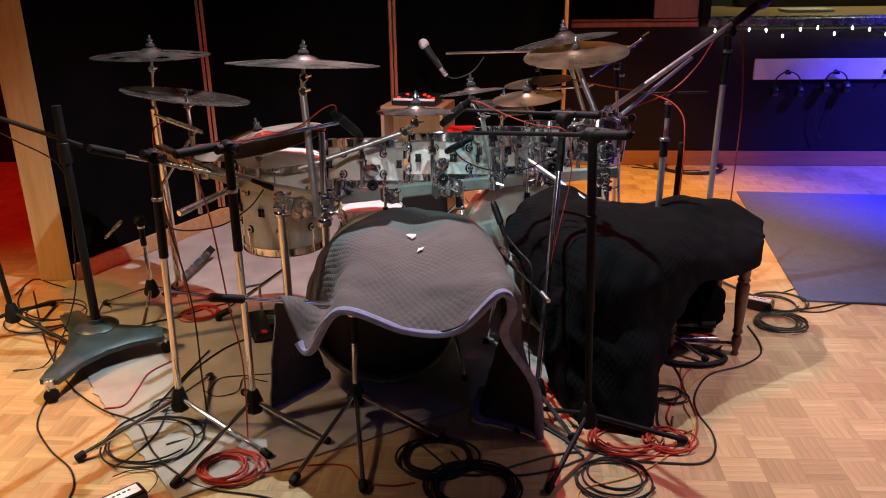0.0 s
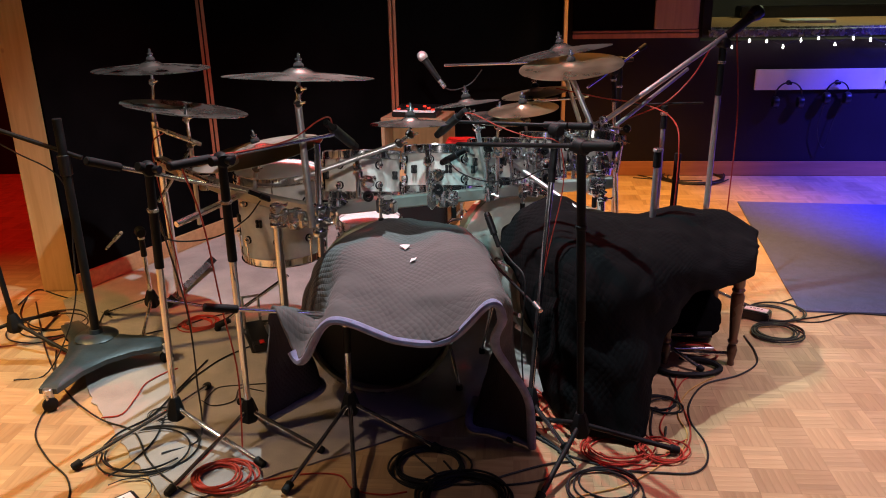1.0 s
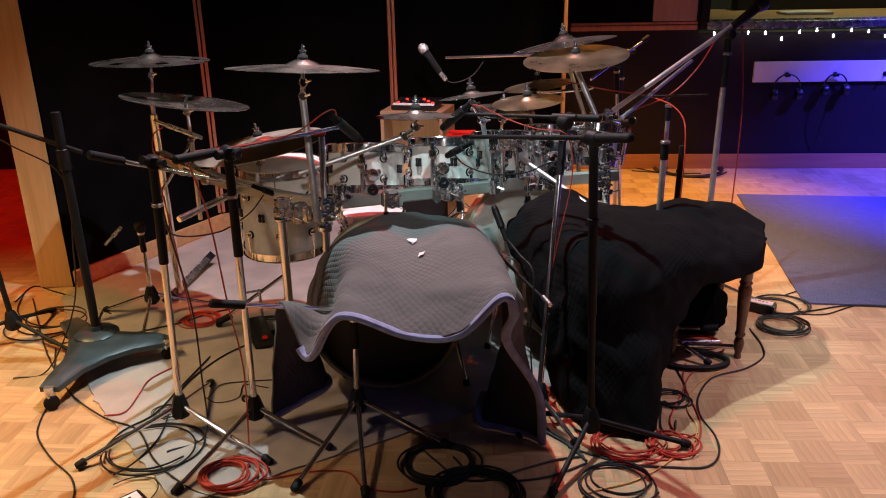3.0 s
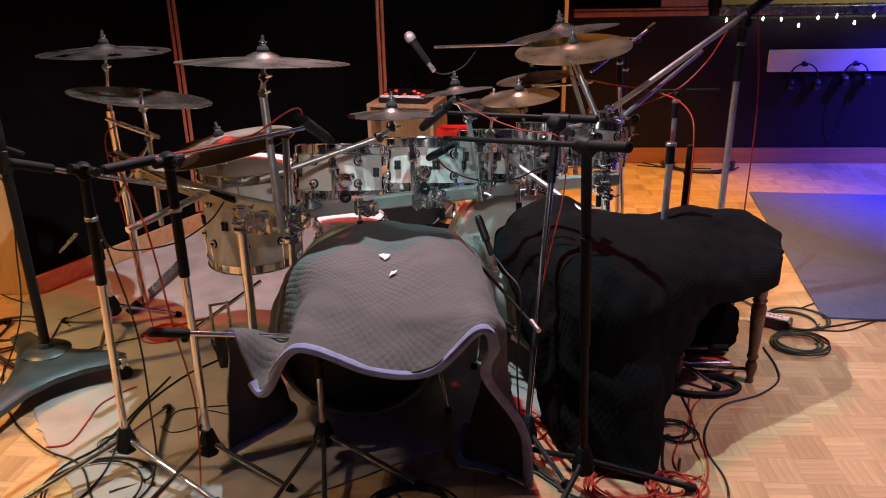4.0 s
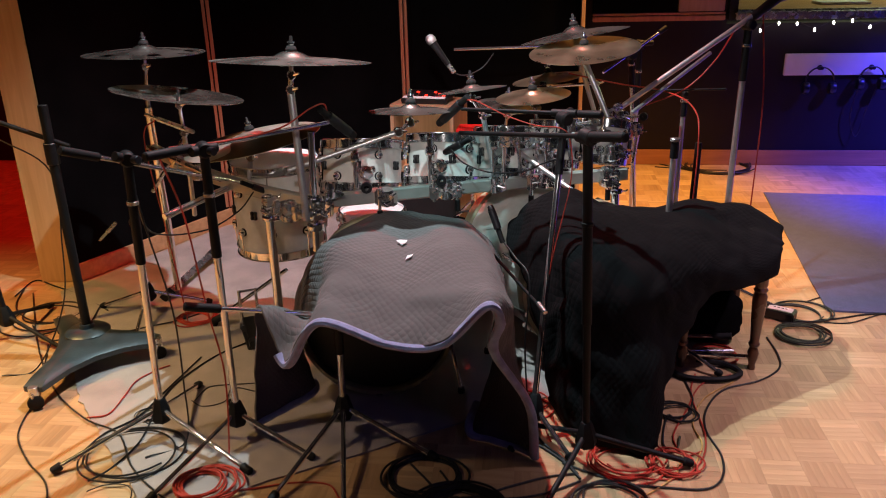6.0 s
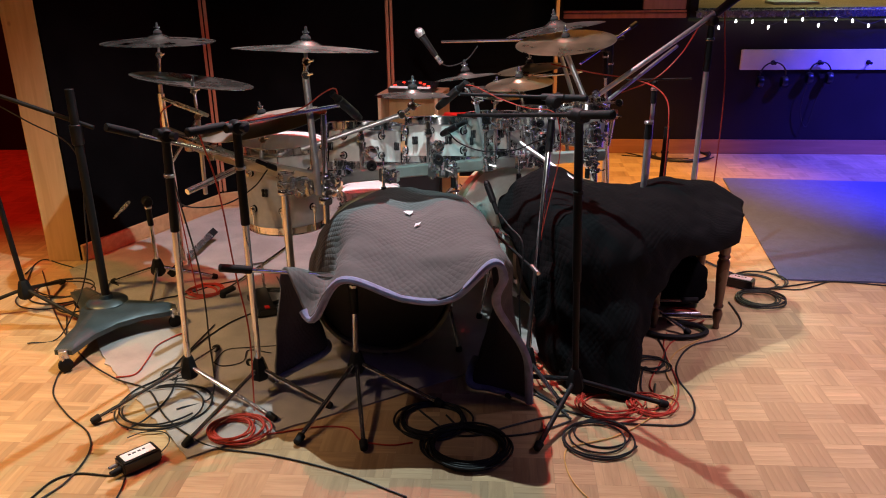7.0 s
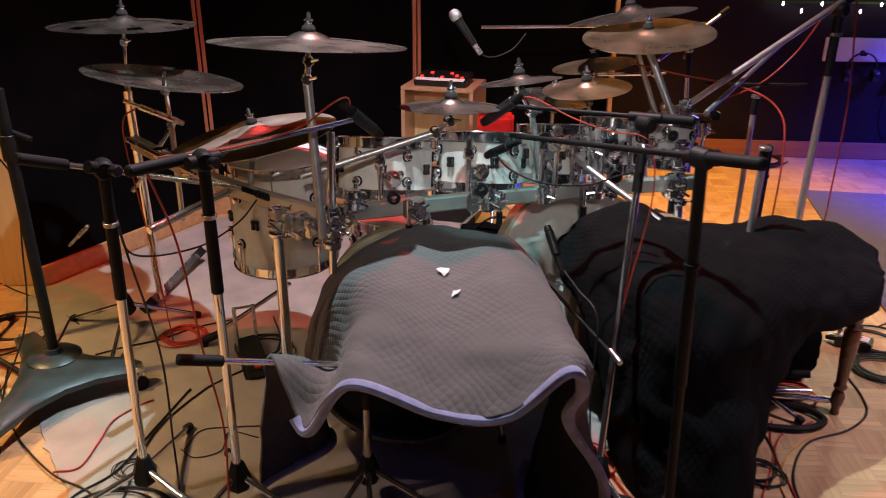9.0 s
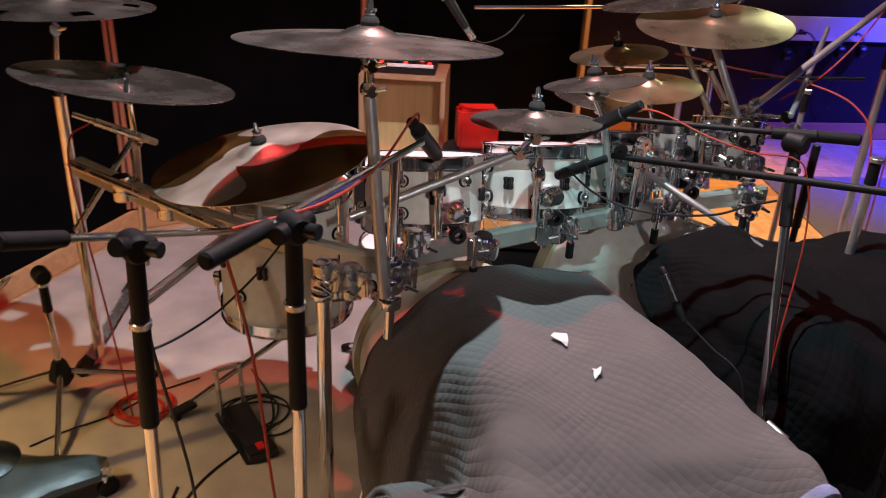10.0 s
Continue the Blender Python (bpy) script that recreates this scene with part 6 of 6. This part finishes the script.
coil((-0.882, 2.068, 0.007), 0.05, 5, CABLE, 0.0016, 14, label="thin black lead bundled by a stand's foot", wander=0.5)
coil((0.399, 2.264, 0.0), 0.07, 5, RED_CABLE, 0.003, 15, label="red cable heaped between the blankets", wander=0.5)
coil((-0.727, 2.791, 0.007), 0.09, 4, CABLE, 0.003, 17, label="black cable looped round a pedal", wander=0.4)


# ---- parquet: fingers of oak laid in squares that alternate ----
def parquet():
    S, n, gap, top = 0.125, 5, 0.00005, 0.0
    w = S / n
    rg = random.Random(11)
    sets = ([], []), ([], [])
    near = []
    for i in range(-26, 37):
        for j in range(-12, 46):
            x0, y0 = i * S, j * S
            for k in range(n):
                if (i + j) % 2:
                    cx, cy, lx, ly = x0 + (k + 0.5) * w, y0 + S / 2, w, S
                else:
                    cx, cy, lx, ly = x0 + S / 2, y0 + (k + 0.5) * w, S, w
                h = top + rg.uniform(-0.00012, 0.0001)
                if 0.95 < cx < 1.58 and 1.25 < cy < 2.38 and len(near) < 300:
                    near.append((cx, cy, h, (i + j) % 2))
                    continue
                a, b = lx / 2 - gap, ly / 2 - gap
                e = 0.00015
                verts, faces = sets[(i + j) % 2]
                base = len(verts)
                verts += [(cx - a, cy - b, -0.006), (cx + a, cy - b, -0.006), (cx + a, cy + b, -0.006), (cx - a, cy + b, -0.006),
                          (cx - a + e, cy - b + e, h), (cx + a - e, cy - b + e, h), (cx + a - e, cy + b - e, h), (cx - a + e, cy + b - e, h)]
                faces += [(base + 4, base + 5, base + 6, base + 7), (base, base + 1, base + 5, base + 4), (base + 1, base + 2, base + 6, base + 5),
                          (base + 2, base + 3, base + 7, base + 6), (base + 3, base, base + 4, base + 7)]
    for (verts, faces), mat in zip(sets, (OAK_X, OAK)):
        me = bpy.data.meshes.new("parquet_fingers")
        me.from_pydata(verts, [], faces)
        me.materials.append(mat)
        rest = new("parquet_fingers", me)
        rest.parent = floor
        rest.matrix_parent_inverse = floor.matrix_world.inverted()
        tagged(rest, "oak fingers laid in alternating squares", "", "", "stuff")
    a, b, e = w / 2 - gap, S / 2 - gap, 0.00015
    shapes = []
    for mat in (OAK_PIECE_B, OAK_PIECE):
        shape = bpy.data.meshes.new("parquet_finger")
        shape.from_pydata([(-a, -b, -0.006), (a, -b, -0.006), (a, b, -0.006), (-a, b, -0.006), (-a + e, -b + e, 0), (a - e, -b + e, 0), (a - e, b - e, 0), (-a + e, b - e, 0)], [],
                          [(4, 5, 6, 7), (0, 1, 5, 4), (1, 2, 6, 5), (2, 3, 7, 6), (3, 0, 4, 7)])
        shape.materials.append(mat)
        shapes.append(shape)
    for cx, cy, h, up in near:
        ob = new("parquet_finger", shapes[up])
        ob.parent = floor
        ob.matrix_parent_inverse = floor.matrix_world.inverted()
        ob.matrix_basis = pose(cx, cy, h, 0, 0, 0 if up else 90)


bpy.context.view_layer.update()
parquet()
